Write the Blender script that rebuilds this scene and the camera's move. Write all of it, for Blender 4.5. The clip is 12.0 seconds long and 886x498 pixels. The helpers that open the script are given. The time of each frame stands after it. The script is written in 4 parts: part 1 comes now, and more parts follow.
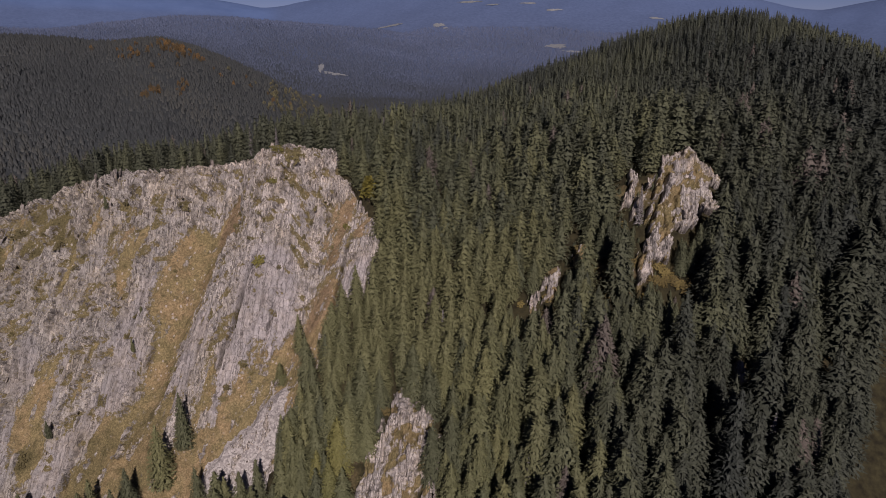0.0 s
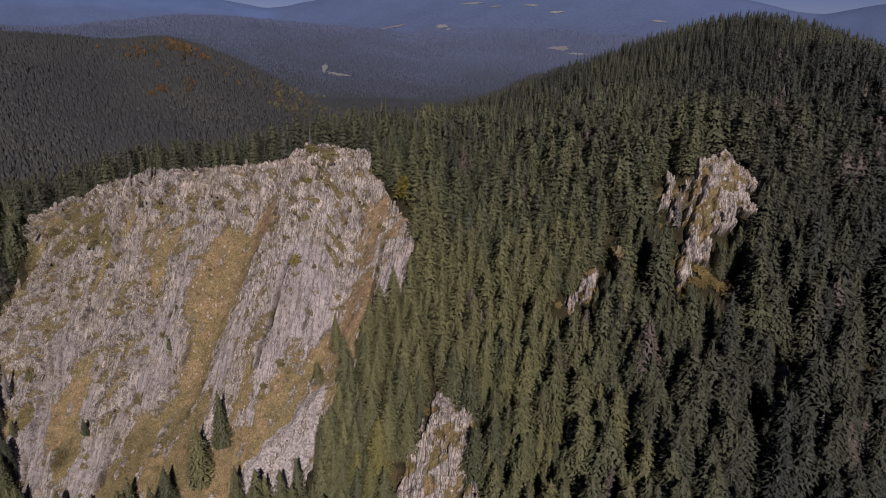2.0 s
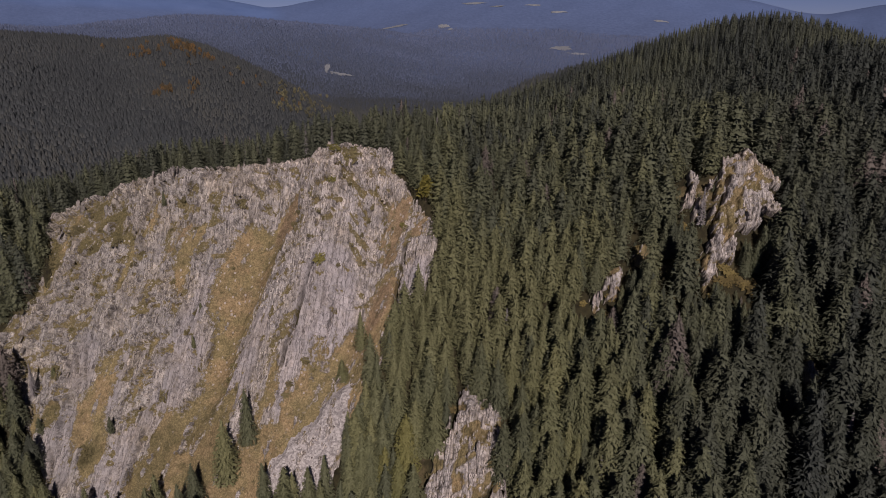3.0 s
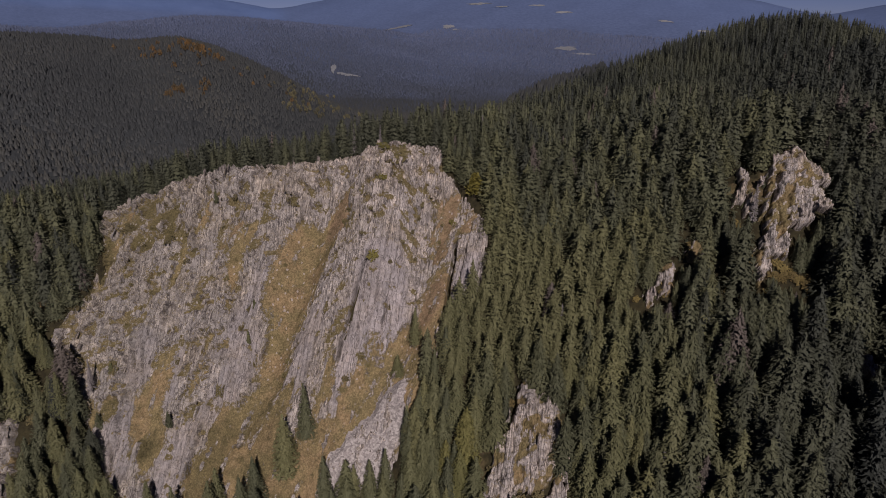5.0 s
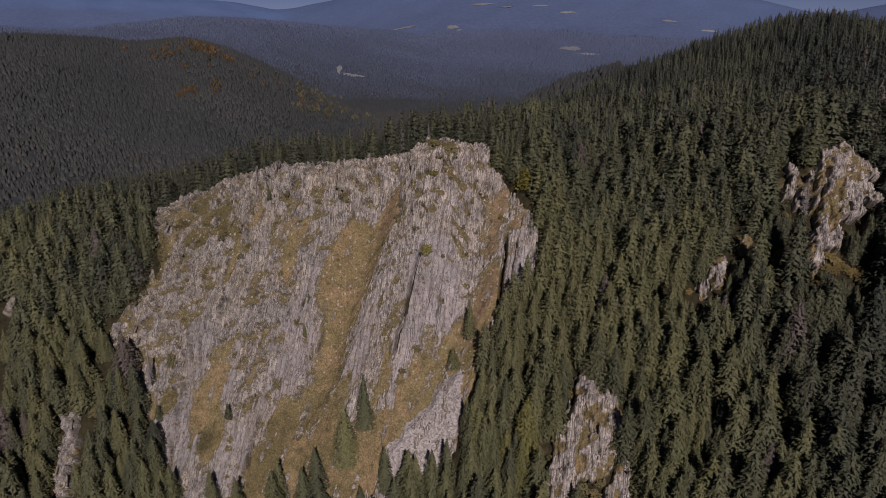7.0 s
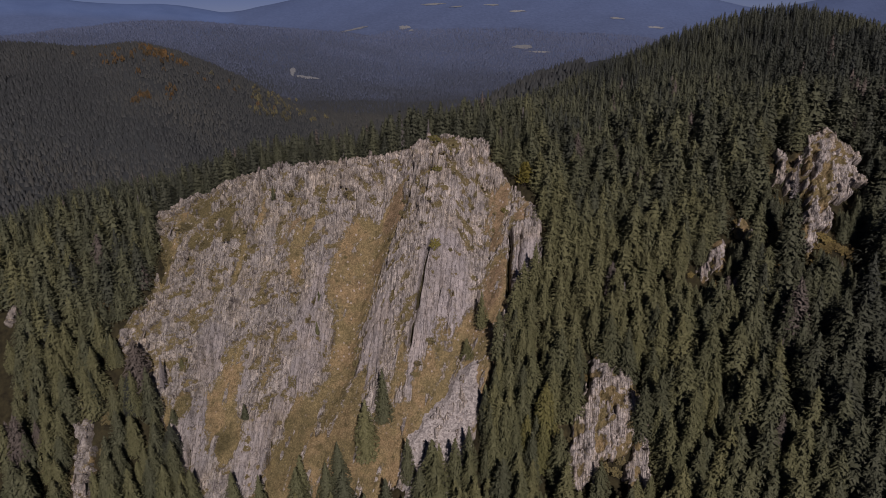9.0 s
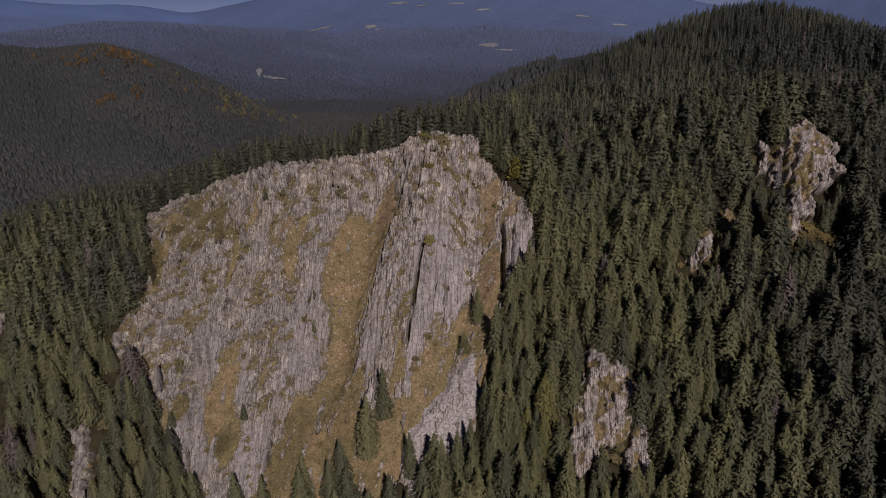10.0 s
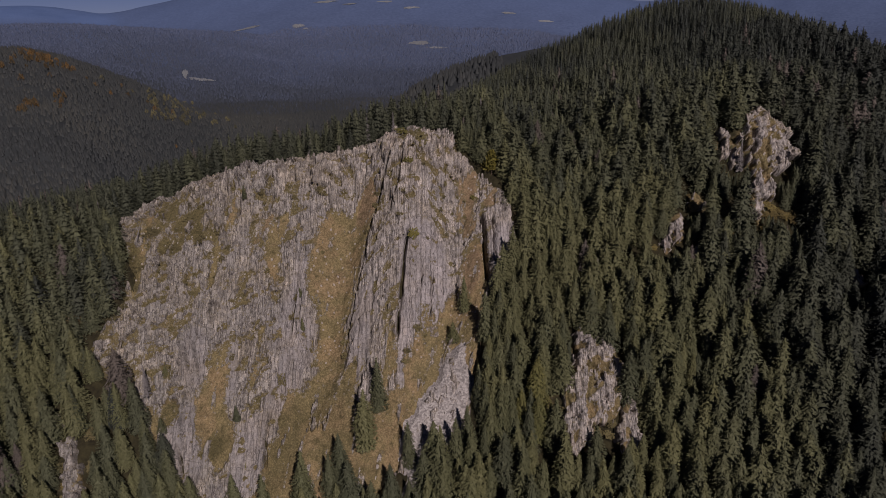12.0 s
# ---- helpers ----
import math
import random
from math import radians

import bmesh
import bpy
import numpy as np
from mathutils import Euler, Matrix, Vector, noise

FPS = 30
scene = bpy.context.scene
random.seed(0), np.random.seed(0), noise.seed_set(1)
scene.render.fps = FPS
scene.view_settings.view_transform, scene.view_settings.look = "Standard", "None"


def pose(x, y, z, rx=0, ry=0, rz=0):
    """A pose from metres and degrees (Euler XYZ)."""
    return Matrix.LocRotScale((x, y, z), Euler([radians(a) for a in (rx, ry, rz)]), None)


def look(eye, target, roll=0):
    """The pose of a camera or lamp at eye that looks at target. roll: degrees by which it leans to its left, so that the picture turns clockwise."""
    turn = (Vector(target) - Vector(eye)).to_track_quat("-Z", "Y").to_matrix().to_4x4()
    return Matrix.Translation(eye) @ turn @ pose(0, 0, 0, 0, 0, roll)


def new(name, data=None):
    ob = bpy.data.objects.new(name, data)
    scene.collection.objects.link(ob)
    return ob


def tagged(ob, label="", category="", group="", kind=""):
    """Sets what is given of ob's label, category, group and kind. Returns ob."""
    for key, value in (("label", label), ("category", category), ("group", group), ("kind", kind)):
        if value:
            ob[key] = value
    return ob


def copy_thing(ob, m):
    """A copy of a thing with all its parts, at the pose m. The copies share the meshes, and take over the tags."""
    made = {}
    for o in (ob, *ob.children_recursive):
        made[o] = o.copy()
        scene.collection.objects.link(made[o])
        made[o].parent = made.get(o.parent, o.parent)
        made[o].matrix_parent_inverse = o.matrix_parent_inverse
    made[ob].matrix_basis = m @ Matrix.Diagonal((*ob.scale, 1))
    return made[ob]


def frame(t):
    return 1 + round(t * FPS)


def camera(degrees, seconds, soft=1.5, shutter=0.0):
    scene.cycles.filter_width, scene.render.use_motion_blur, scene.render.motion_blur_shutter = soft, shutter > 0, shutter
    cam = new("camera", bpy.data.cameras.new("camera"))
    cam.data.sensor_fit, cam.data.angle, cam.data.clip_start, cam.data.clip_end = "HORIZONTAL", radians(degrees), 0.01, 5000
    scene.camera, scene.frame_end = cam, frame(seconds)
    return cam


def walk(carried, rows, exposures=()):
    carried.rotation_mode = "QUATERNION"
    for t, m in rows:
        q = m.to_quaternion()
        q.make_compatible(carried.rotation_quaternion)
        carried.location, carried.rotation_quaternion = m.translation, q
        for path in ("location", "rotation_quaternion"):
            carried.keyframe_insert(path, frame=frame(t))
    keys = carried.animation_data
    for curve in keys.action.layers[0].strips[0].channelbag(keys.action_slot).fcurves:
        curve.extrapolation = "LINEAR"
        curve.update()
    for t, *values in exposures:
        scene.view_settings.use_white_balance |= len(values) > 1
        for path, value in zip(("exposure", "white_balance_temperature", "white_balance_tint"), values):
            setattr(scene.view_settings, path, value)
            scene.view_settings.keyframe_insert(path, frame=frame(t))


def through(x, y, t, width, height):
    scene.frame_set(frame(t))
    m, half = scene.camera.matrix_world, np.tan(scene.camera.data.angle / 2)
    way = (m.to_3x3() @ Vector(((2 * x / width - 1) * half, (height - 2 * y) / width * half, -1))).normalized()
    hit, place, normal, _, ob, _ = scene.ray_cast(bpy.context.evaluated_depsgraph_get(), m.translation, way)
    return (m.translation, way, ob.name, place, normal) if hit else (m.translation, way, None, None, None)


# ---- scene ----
cam = camera(64.8, 12.0, soft=0.5)
METRES, EYE, TILT, LEAN, TURN = 100.0, 150.0, -18.7, 0.0, 0.0
ROWS = [
    (0.0, 0.0, 0.0, 0.0, -0.0, 0.0, -0.0),
    (0.5, -0.0241, -0.0004, -0.0014, -0.02, 0.02, -0.13),
    (1.0, -0.0525, -0.0008, -0.0017, -0.02, 0.04, -0.24),
    (1.5, -0.0856, -0.0025, -0.0017, -0.06, 0.07, -0.32),
    (2.0, -0.1207, -0.0061, -0.0033, -0.08, 0.1, -0.4),
    (2.5, -0.1587, -0.0109, -0.0049, -0.11, 0.08, -0.45),
    (3.0, -0.1978, -0.0162, -0.0075, -0.07, 0.09, -0.46),
    (5.0, -0.3637, -0.0448, -0.0218, 0.08, 0.13, -0.39),
    (5.5, -0.4069, -0.0539, -0.0267, 0.07, 0.13, -0.37),
    (6.0, -0.4502, -0.0633, -0.0316, 0.1, 0.13, -0.33),
    (6.5, -0.493, -0.0734, -0.0377, 0.13, 0.16, -0.3),
    (7.0, -0.5362, -0.0837, -0.0432, 0.2, 0.18, -0.24),
    (9.0, -0.7159, -0.1248, -0.0634, -3.4, 0.15, 1.78),
    (9.5, -0.7606, -0.1336, -0.0673, -4.6, 0.07, 2.39),
    (10.0, -0.804, -0.1409, -0.0707, -5.9, -0.04, 3.02),
    (10.5, -0.8493, -0.1466, -0.0731, -7.24, -0.17, 3.63),
    (11.0, -0.8935, -0.1511, -0.0761, -8.61, -0.29, 4.18),
    (11.5, -0.9386, -0.1542, -0.0776, -10.0, -0.43, 4.76),
    (12.0, -0.9817, -0.155, -0.0791, -11.28, -0.57, 5.35),
]
EXPOSURES = [(0.0, 0.50, 6350, 25), (3.0, 0.44, 6350, 25), (5.0, 0.26, 6350, 25), (7.0, 0.21, 6350, 25), (12.0, 0.07, 6350, 25)]
walk(cam, [(t, pose(0, 0, EYE, TILT, LEAN, TURN) @ pose(METRES * x, METRES * y, METRES * z, 90 + pitch, roll, yaw)) for t, x, y, z, yaw, pitch, roll in ROWS], EXPOSURES)

# ---- sky and sun: clear autumn day, low sun from the south ----
SUN = Vector((0.12, -0.82, 0.56)).normalized()
world = bpy.data.worlds.new("sky")
scene.world = world
world.use_nodes = True
sky = world.node_tree.nodes.new("ShaderNodeTexSky")
sky.sky_type, sky.sun_disc = "NISHITA", False
sky.sun_elevation, sky.sun_rotation = math.asin(SUN.z), math.atan2(SUN.x, SUN.y)
sky.air_density, sky.dust_density, sky.ozone_density, sky.altitude = 0.5, 0.0, 1.0, 1500
blue = world.node_tree.nodes.new("ShaderNodeMix")
blue.data_type, blue.blend_type = "RGBA", "MULTIPLY"
blue.inputs[0].default_value, blue.inputs[7].default_value = 1.0, (0.84, 0.84, 1.16, 1)
world.node_tree.links.new(sky.outputs[0], blue.inputs[6])
world.node_tree.links.new(blue.outputs[2], world.node_tree.nodes["Background"].inputs[0])
world.node_tree.nodes["Background"].inputs[1].default_value = 0.0165
sun = new("sun", bpy.data.lights.new("sun", "SUN"))
sun.data.energy, sun.data.angle, sun.data.color = 3.12, radians(0.5), (1.0, 0.93, 0.82)
sun.matrix_world = look(SUN * 300, (0, 0, 0))
# ---- the lie of the land, as plain functions of x and y ----
def curve(x, xs, ys, w=14.0):
    """A soft line through a few heights or distances."""
    return sum(np.interp(x + k * w, xs, ys) for k in (-1.5, -0.75, 0, 0.75, 1.5)) / 5


def soft(d, k):
    """max(d, 0) with a rounded knee of about k metres."""
    d = np.asarray(d, float)
    return k * np.logaddexp(0, d / k)


def lump(x, y, cx, cy, sx, sy, turn=0.0):
    c, s = math.cos(turn), math.sin(turn)
    u, v = (x - cx) * c + (y - cy) * s, (y - cy) * c - (x - cx) * s
    return np.exp(-(u / sx) ** 2 - (v / sy) ** 2)


def waves(x, y, scale, seed, octaves=4):
    """Cheap rolling noise between about -1 and 1."""
    rng = np.random.RandomState(seed)
    out, amp = 0.0, 1.0
    for o in range(octaves):
        for _ in range(3):
            a, p = rng.uniform(0, 2 * math.pi, 2)
            f = 2 * math.pi / scale * 1.9 ** o * rng.uniform(0.75, 1.3)
            out = out + amp * np.sin(f * (x * math.cos(a) + y * math.sin(a)) + p)
        amp *= 0.5
    return out / 3.2


def near_land(x, y):
    """The wooded hill with the crag on its flank."""
    crest = curve(x, [-420, -260, -205, -165, -140, -100, -50, -25, 5, 45, 85, 120, 160, 200, 260, 350, 520],
                  [20, 48, 78, 78, 94, 99, 108, 109, 98, 110, 123, 138, 149, 144, 121, 100, 40])
    crest_y = curve(x, [-420, -200, -150, -100, -40, 0, 45, 85, 120, 170, 520],
                    [301, 290, 261, 251, 260, 351, 435, 428, 432, 433, 402])
    brow = curve(x, [-400, -200, -165, -140, -45, -25, 0, 40, 80, 140, 300],
                 [262, 241, 237, 246, 248, 257, 236, 235, 226, 230, 232])
    steep = curve(x, [-400, -200, -165, -140, -45, -20, 20, 300], [0.85, 0.88, 1.02, 1.27, 1.01, 0.77, 0.63, 0.75])
    rise = curve(x, [-200, -50, 0, 60, 120, 300], [0.05, 0.1, 0.1, 0.03, 0.17, 0.29])
    fall = 0.40 + -0.08 / (1 + np.exp(np.clip(-(x + 10) / 20, -40, 40)))
    top = crest - rise * soft(crest_y - y, 8) - fall * soft(y - crest_y, 14)
    z = top - steep * soft(brow - y, 5)
    z = z + 5 * lump(x, y, 70, 216, 14, 20) + 5 * lump(x, y, -14, 172, 10, 14)
    q = x - 0.42 * (y - 245)                       # across the dip of the strata
    face = 1 / (1 + np.exp(np.clip((190 - y) / 6, -40, 40))) / (1 + np.exp(np.clip((y - 243) / 3, -40, 40)))
    z = z + face * (7.5 * np.exp(-((q + 51) / 11) ** 2) - 8 * np.exp(-((q + 75) / 8) ** 2) - 8 * np.exp(-((q + 33) / 9) ** 2))
    z = z + 5 * lump(x, y, -85, 243, 60, 7) * (y < 400) 
    z = z + waves(x, y, 90, 3) * 1.6
    return z


def far_land(x, y):
    """Valley, the long wooded hill across it, and the ranges behind."""
    r, a = np.hypot(x, y), np.degrees(np.arctan2(x, y))
    floor = curve(r, [0, 600, 1200, 2500, 3600, 4300, 4600, 6000], [-60, -90, -112, -115, -88, -62, -50, -50], 60)
    floor = floor + waves(x, y, 700, 8) * 10
    hill_top = curve(a, [-75, -45, -34, -31, -24.2, -22, -19.3, -15.7, -12.5, -9.8, -6, 4], [85, 118, 130, 126, 114, 128, 104, 48, -5, -50, -90, -100], 0.8)
    hill_r = 1750 + 8 * (a + 20)
    hill = hill_top - 0.30 * soft(hill_r - r, 60) - 0.30 * soft(r - hill_r, 60) + waves(x, y, 260, 5) * 7
    mid_top = curve(a, [-75, -40, -31, -27.4, -25.3, -20.5, -15.3, -13, -9, -4, 0, 40], [130, 120, 107, 94, 118, 142, 142, 128, 105, 70, 30, -10], 0.7)
    mid = mid_top - 0.20 * soft(np.abs(r - 3500 - 6 * a), 90) + waves(x, y, 480, 11) * 7
    big_top = curve(a, [-80, -45, -33, -27, -22, -18, -15, -13, -11, -9.5, -7, 0, 10, 17, 21.3, 26, 28, 31, 40, 80],
                    [300, 310, 320, 300, 285, 268, 240, 222, 250, 280, 325, 400, 390, 350, 290, 210, 225, 258, 300, 250], 0.6)
    big = big_top - 0.30 * soft(4750 - r, 90) - 0.6 * soft(r - 4750, 60) + waves(x, y, 600, 21) * 10
    blend = 22.0
    ranges = blend * np.log(np.exp(floor / blend) + np.exp(mid / blend) + np.exp(big / blend))
    return np.maximum(ranges, hill)


def haze_zones(x, y):
    """How strongly a place takes the painted blue haze of the wooded ranges, and the paler haze of the mountains behind
    them.
    """
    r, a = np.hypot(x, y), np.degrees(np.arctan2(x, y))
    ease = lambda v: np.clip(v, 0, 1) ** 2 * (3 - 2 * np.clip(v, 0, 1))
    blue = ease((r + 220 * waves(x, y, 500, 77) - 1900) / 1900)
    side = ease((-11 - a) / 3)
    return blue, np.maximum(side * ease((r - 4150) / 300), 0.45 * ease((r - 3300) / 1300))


def land(x, y):
    x, y = np.asarray(x, float), np.asarray(y, float)
    near = np.maximum(near_land(x, y), -45 + 0 * x)
    spur = curve(x, [-250, -100, 15, 46, 78, 111, 143, 220, 330, 500], [-95, -20, 55, 73, 88, 98, 106, 113, 75, -60]) - 0.25 * soft(np.abs(y - 750), 30) + waves(x, y, 120, 9) * 1.5
    w = np.clip((np.hypot(x - 20, y - 250) - 330) / 420, 0, 1)
    w = w * w * (3 - 2 * w)
    far = far_land(x, y)
    return np.maximum(np.where(w > 0, near * (1 - w) + far * w, near), spur)
# ---- materials ----
def nodes_of(name, roughness=0.9, specular=0.2):
    m = bpy.data.materials.new(name)
    m.use_nodes = True
    nt = m.node_tree
    b = nt.nodes["Principled BSDF"]
    b.inputs["Roughness"].default_value = roughness
    b.inputs["Specular IOR Level"].default_value = specular
    return m, nt, b


def add(nt, kind, inputs=None, **props):
    n = nt.nodes.new("ShaderNode" + kind)
    for k, v in props.items():
        setattr(n, k, v)
    for k, v in (inputs or {}).items():
        if hasattr(v, "is_output"):
            nt.links.new(v, n.inputs[k])
        else:
            n.inputs[k].default_value = v
    return n


def ramp(nt, fac, stops):
    n = nt.nodes.new("ShaderNodeValToRGB")
    nt.links.new(fac, n.inputs[0])
    e = n.color_ramp.elements
    while len(e) < len(stops):
        e.new(0.5)
    for el, (p, c) in zip(e, stops):
        el.position, el.color = p, (*c, 1)
    return n.outputs[0]


def mix(nt, fac, a, b, kind="MIX"):
    n = nt.nodes.new("ShaderNodeMix")
    n.data_type, n.blend_type = "RGBA", kind
    for s, v in ((n.inputs[0], fac), (n.inputs[6], a), (n.inputs[7], b)):
        if hasattr(v, "is_output"):
            nt.links.new(v, s)
        elif isinstance(v, tuple):
            s.default_value = (*v, 1)
        else:
            s.default_value = v
    return n.outputs[2]


def noise_fac(nt, scale, detail=4, coords=None, rough=0.6):
    n = add(nt, "TexNoise", {"Scale": scale, "Detail": detail, "Roughness": rough})
    if coords is None:
        coords = add(nt, "NewGeometry").outputs["Position"]
    nt.links.new(coords, n.inputs["Vector"])
    return n.outputs["Fac"]


def stretched(nt, scale, turn=(0, 0, 0)):
    g = add(nt, "NewGeometry")
    return add(nt, "Mapping", {"Vector": g.outputs["Position"], "Scale": scale, "Rotation": turn}).outputs[0]


def bump(nt, b, height, strength, distance):
    n = add(nt, "Bump", {"Height": height, "Strength": strength, "Distance": distance})
    nt.links.new(n.outputs[0], b.inputs["Normal"])


def bedding(nt, across, along, through):
    """Coordinates that run across, along and out of the leaning beds, scaled so that a cell is one stone."""
    p = add(nt, "NewGeometry").outputs["Position"]
    warp = add(nt, "TexNoise", {"Vector": p, "Scale": 0.45, "Detail": 5.0, "Roughness": 0.6})
    p = add(nt, "VectorMath", {0: warp.outputs["Color"], 1: (1.5, 1.5, 1.5), 2: p}, operation="MULTIPLY_ADD").outputs[0]
    dots = [add(nt, "VectorMath", {0: p, 1: tuple(c / s for c in v)}, operation="DOT_PRODUCT").outputs["Value"]
            for v, s in (((0.97, -0.24, 0.0), across), ((0.17, 0.68, 0.71), along), ((0.0, -0.74, 0.67), through))]
    return add(nt, "CombineXYZ", {0: dots[0], 1: dots[1], 2: dots[2]}).outputs[0]


def stones(nt, across, along):
    """Stones in leaning columns, each column split at its own heights: the random tone of each stone, and the metres to the nearest joint."""
    axes = add(nt, "SeparateXYZ", {0: bedding(nt, 1.0, 1.0, 1.0)})
    line = {"Scale": 1.0, "Randomness": 0.85}
    column = add(nt, "Math", {0: axes.outputs[0], 1: across}, operation="DIVIDE").outputs[0]
    pick = add(nt, "TexVoronoi", {"W": column, **line}, voronoi_dimensions="1D")
    side = add(nt, "TexVoronoi", {"W": column, **line}, voronoi_dimensions="1D", feature="DISTANCE_TO_EDGE")
    own = add(nt, "Math", {0: add(nt, "SeparateColor", {0: pick.outputs["Color"]}).outputs[0], 1: 37.0}, operation="MULTIPLY").outputs[0]
    height = add(nt, "Math", {0: axes.outputs[1], 1: 1.0 / along, 2: own}, operation="MULTIPLY_ADD").outputs[0]
    stone = add(nt, "TexVoronoi", {"W": height, **line}, voronoi_dimensions="1D")
    end = add(nt, "TexVoronoi", {"W": height, **line}, voronoi_dimensions="1D", feature="DISTANCE_TO_EDGE")
    metres = [add(nt, "Math", {0: v.outputs["Distance"], 1: m}, operation="MULTIPLY").outputs[0] for v, m in ((side, across), (end, 1.7 * along))]
    return add(nt, "SeparateColor", {0: stone.outputs["Color"]}).outputs[0], add(nt, "Math", {0: metres[0], 1: metres[1]}, operation="MINIMUM").outputs[0]


def rock_colour(nt):
    """Lilac-grey schist: chips and slabs with dark joints, long seams, pale fresh breaks and specks of moss."""
    smooth = add(nt, "Attribute", attribute_name="plain").outputs["Fac"]
    rough = add(nt, "Math", {0: 1.0, 1: smooth}, operation="SUBTRACT").outputs[0]
    fine = noise_fac(nt, 1.0, 7, bedding(nt, 0.8, 1.5, 1.1), 0.68)
    thread = noise_fac(nt, 1.0, 5, bedding(nt, 0.22, 1.0, 0.7), 0.62)
    broad = noise_fac(nt, 0.07, 5)
    grey = ramp(nt, fine, [(0.30, (0.24, 0.221, 0.214)), (0.45, (0.350, 0.325, 0.315)), (0.58, (0.405, 0.376, 0.364)), (0.72, (0.48, 0.445, 0.426))])
    warm = ramp(nt, fine, [(0.30, (0.215, 0.182, 0.152)), (0.46, (0.325, 0.282, 0.24)), (0.70, (0.46, 0.41, 0.355))])
    col = mix(nt, ramp(nt, broad, [(0.46, (0, 0, 0)), (0.64, (0.75, 0.75, 0.75))]), grey, warm)
    col = mix(nt, 1.0, col, ramp(nt, thread, [(0.30, (0.70, 0.69, 0.69)), (0.46, (0.97, 0.97, 0.97)), (0.56, (1.04, 1.04, 1.03)), (0.70, (1.18, 1.17, 1.14))]), "MULTIPLY")
    tone0, gap0 = stones(nt, 4.4, 11.0)
    tone1, gap1 = stones(nt, 1.5, 5.5)
    tone2, gap2 = stones(nt, 0.66, 1.7)
    for tone, lo, hi in ((tone0, 0.88, 1.08), (tone1, 0.84, 1.10)):
        col = mix(nt, 1.0, col, ramp(nt, tone, [(0.0, (lo, lo, lo)), (1.0, (hi, hi * 0.99, hi * 0.98))]), "MULTIPLY")
    chip = mix(nt, 1.0, col, ramp(nt, tone2, [(0.0, (0.70, 0.69, 0.69)), (0.30, (0.95, 0.95, 0.95)), (0.85, (1.08, 1.07, 1.04)), (0.96, (1.26, 1.22, 1.16))]), "MULTIPLY")
    col = mix(nt, add(nt, "Math", {0: rough, 1: 0.75, 2: 0.25}, operation="MULTIPLY_ADD").outputs[0], col, chip)
    col = mix(nt, smooth, col, mix(nt, 1.0, col, (0.86, 0.86, 0.90), "MULTIPLY"))
    # rock colour darkened towards the western half, with a ragged noise edge
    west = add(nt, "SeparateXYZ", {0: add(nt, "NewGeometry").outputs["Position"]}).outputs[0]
    west_tone = add(nt, "Math", {0: noise_fac(nt, 0.16, 7, rough=0.7), 1: -90.0, 2: west}, operation="MULTIPLY_ADD").outputs[0]
    west_tone = add(nt, "MapRange", {0: west_tone, 1: -188.0, 2: -92.0, 3: 1.0, 4: 0.0}).outputs[0]
    col = mix(nt, 1.0, col, ramp(nt, west_tone, [(0.0, (1, 1, 1)), (1.0, (0.76, 0.77, 0.75))]), "MULTIPLY")
    # joints between chips and slabs, and long seams along the beds
    dark = (0.052, 0.045, 0.044)
    some = ramp(nt, noise_fac(nt, 0.45, 5), [(0.40, (0.1, 0.1, 0.1)), (0.55, (1, 1, 1))])
    joints = mix(nt, 1.0, ramp(nt, gap2, [(0.0, (0.9, 0.9, 0.9)), (0.05, (0.75, 0.75, 0.75)), (0.11, (0, 0, 0))]), some, "MULTIPLY")
    joints = mix(nt, rough, (0.0, 0.0, 0.0), joints)
    col = mix(nt, joints, col, dark)
    few = ramp(nt, noise_fac(nt, 0.30, 5), [(0.38, (0.3, 0.3, 0.3)), (0.52, (1, 1, 1))])
    for gap, thin in ((gap1, 0.12), (gap0, 0.15)):
        col = mix(nt, mix(nt, 1.0, ramp(nt, gap, [(0.0, (0.9, 0.9, 0.9)), (thin, (0, 0, 0))]), few, "MULTIPLY"), col, dark)
    for across, along, thin in ((1.1, 13.0, 0.016), (0.6, 5.0, 0.028)):
        seam = noise_fac(nt, 1.0, 2, bedding(nt, across, along, 4.0), 0.5)
        col = mix(nt, mix(nt, 1.0, ramp(nt, seam, [(0.5 - thin, (0, 0, 0)), (0.5, (0.85, 0.85, 0.85)), (0.5 + thin, (0, 0, 0))]), some, "MULTIPLY"), col, dark)
    mossy = mix(nt, rough, (0.35, 0.35, 0.35), (1.0, 1.0, 1.0))
    for size, lo, tint in ((1.3, 0.585, (0.120, 0.105, 0.058)), (0.45, 0.575, (0.165, 0.135, 0.085)), (0.8, 0.59, (0.090, 0.080, 0.044))):
        moss = ramp(nt, noise_fac(nt, size, 8, stretched(nt, (0.8, 1.2, 1.5)), 0.72), [(lo, (0, 0, 0)), (lo + 0.04, (0.8, 0.8, 0.8))])
        col = mix(nt, mix(nt, 1.0, moss, mossy, "MULTIPLY"), col, tint)
    relief = add(nt, "Math", {0: fine, 1: 0.35, 2: tone2}, operation="MULTIPLY_ADD").outputs[0]
    return col, relief


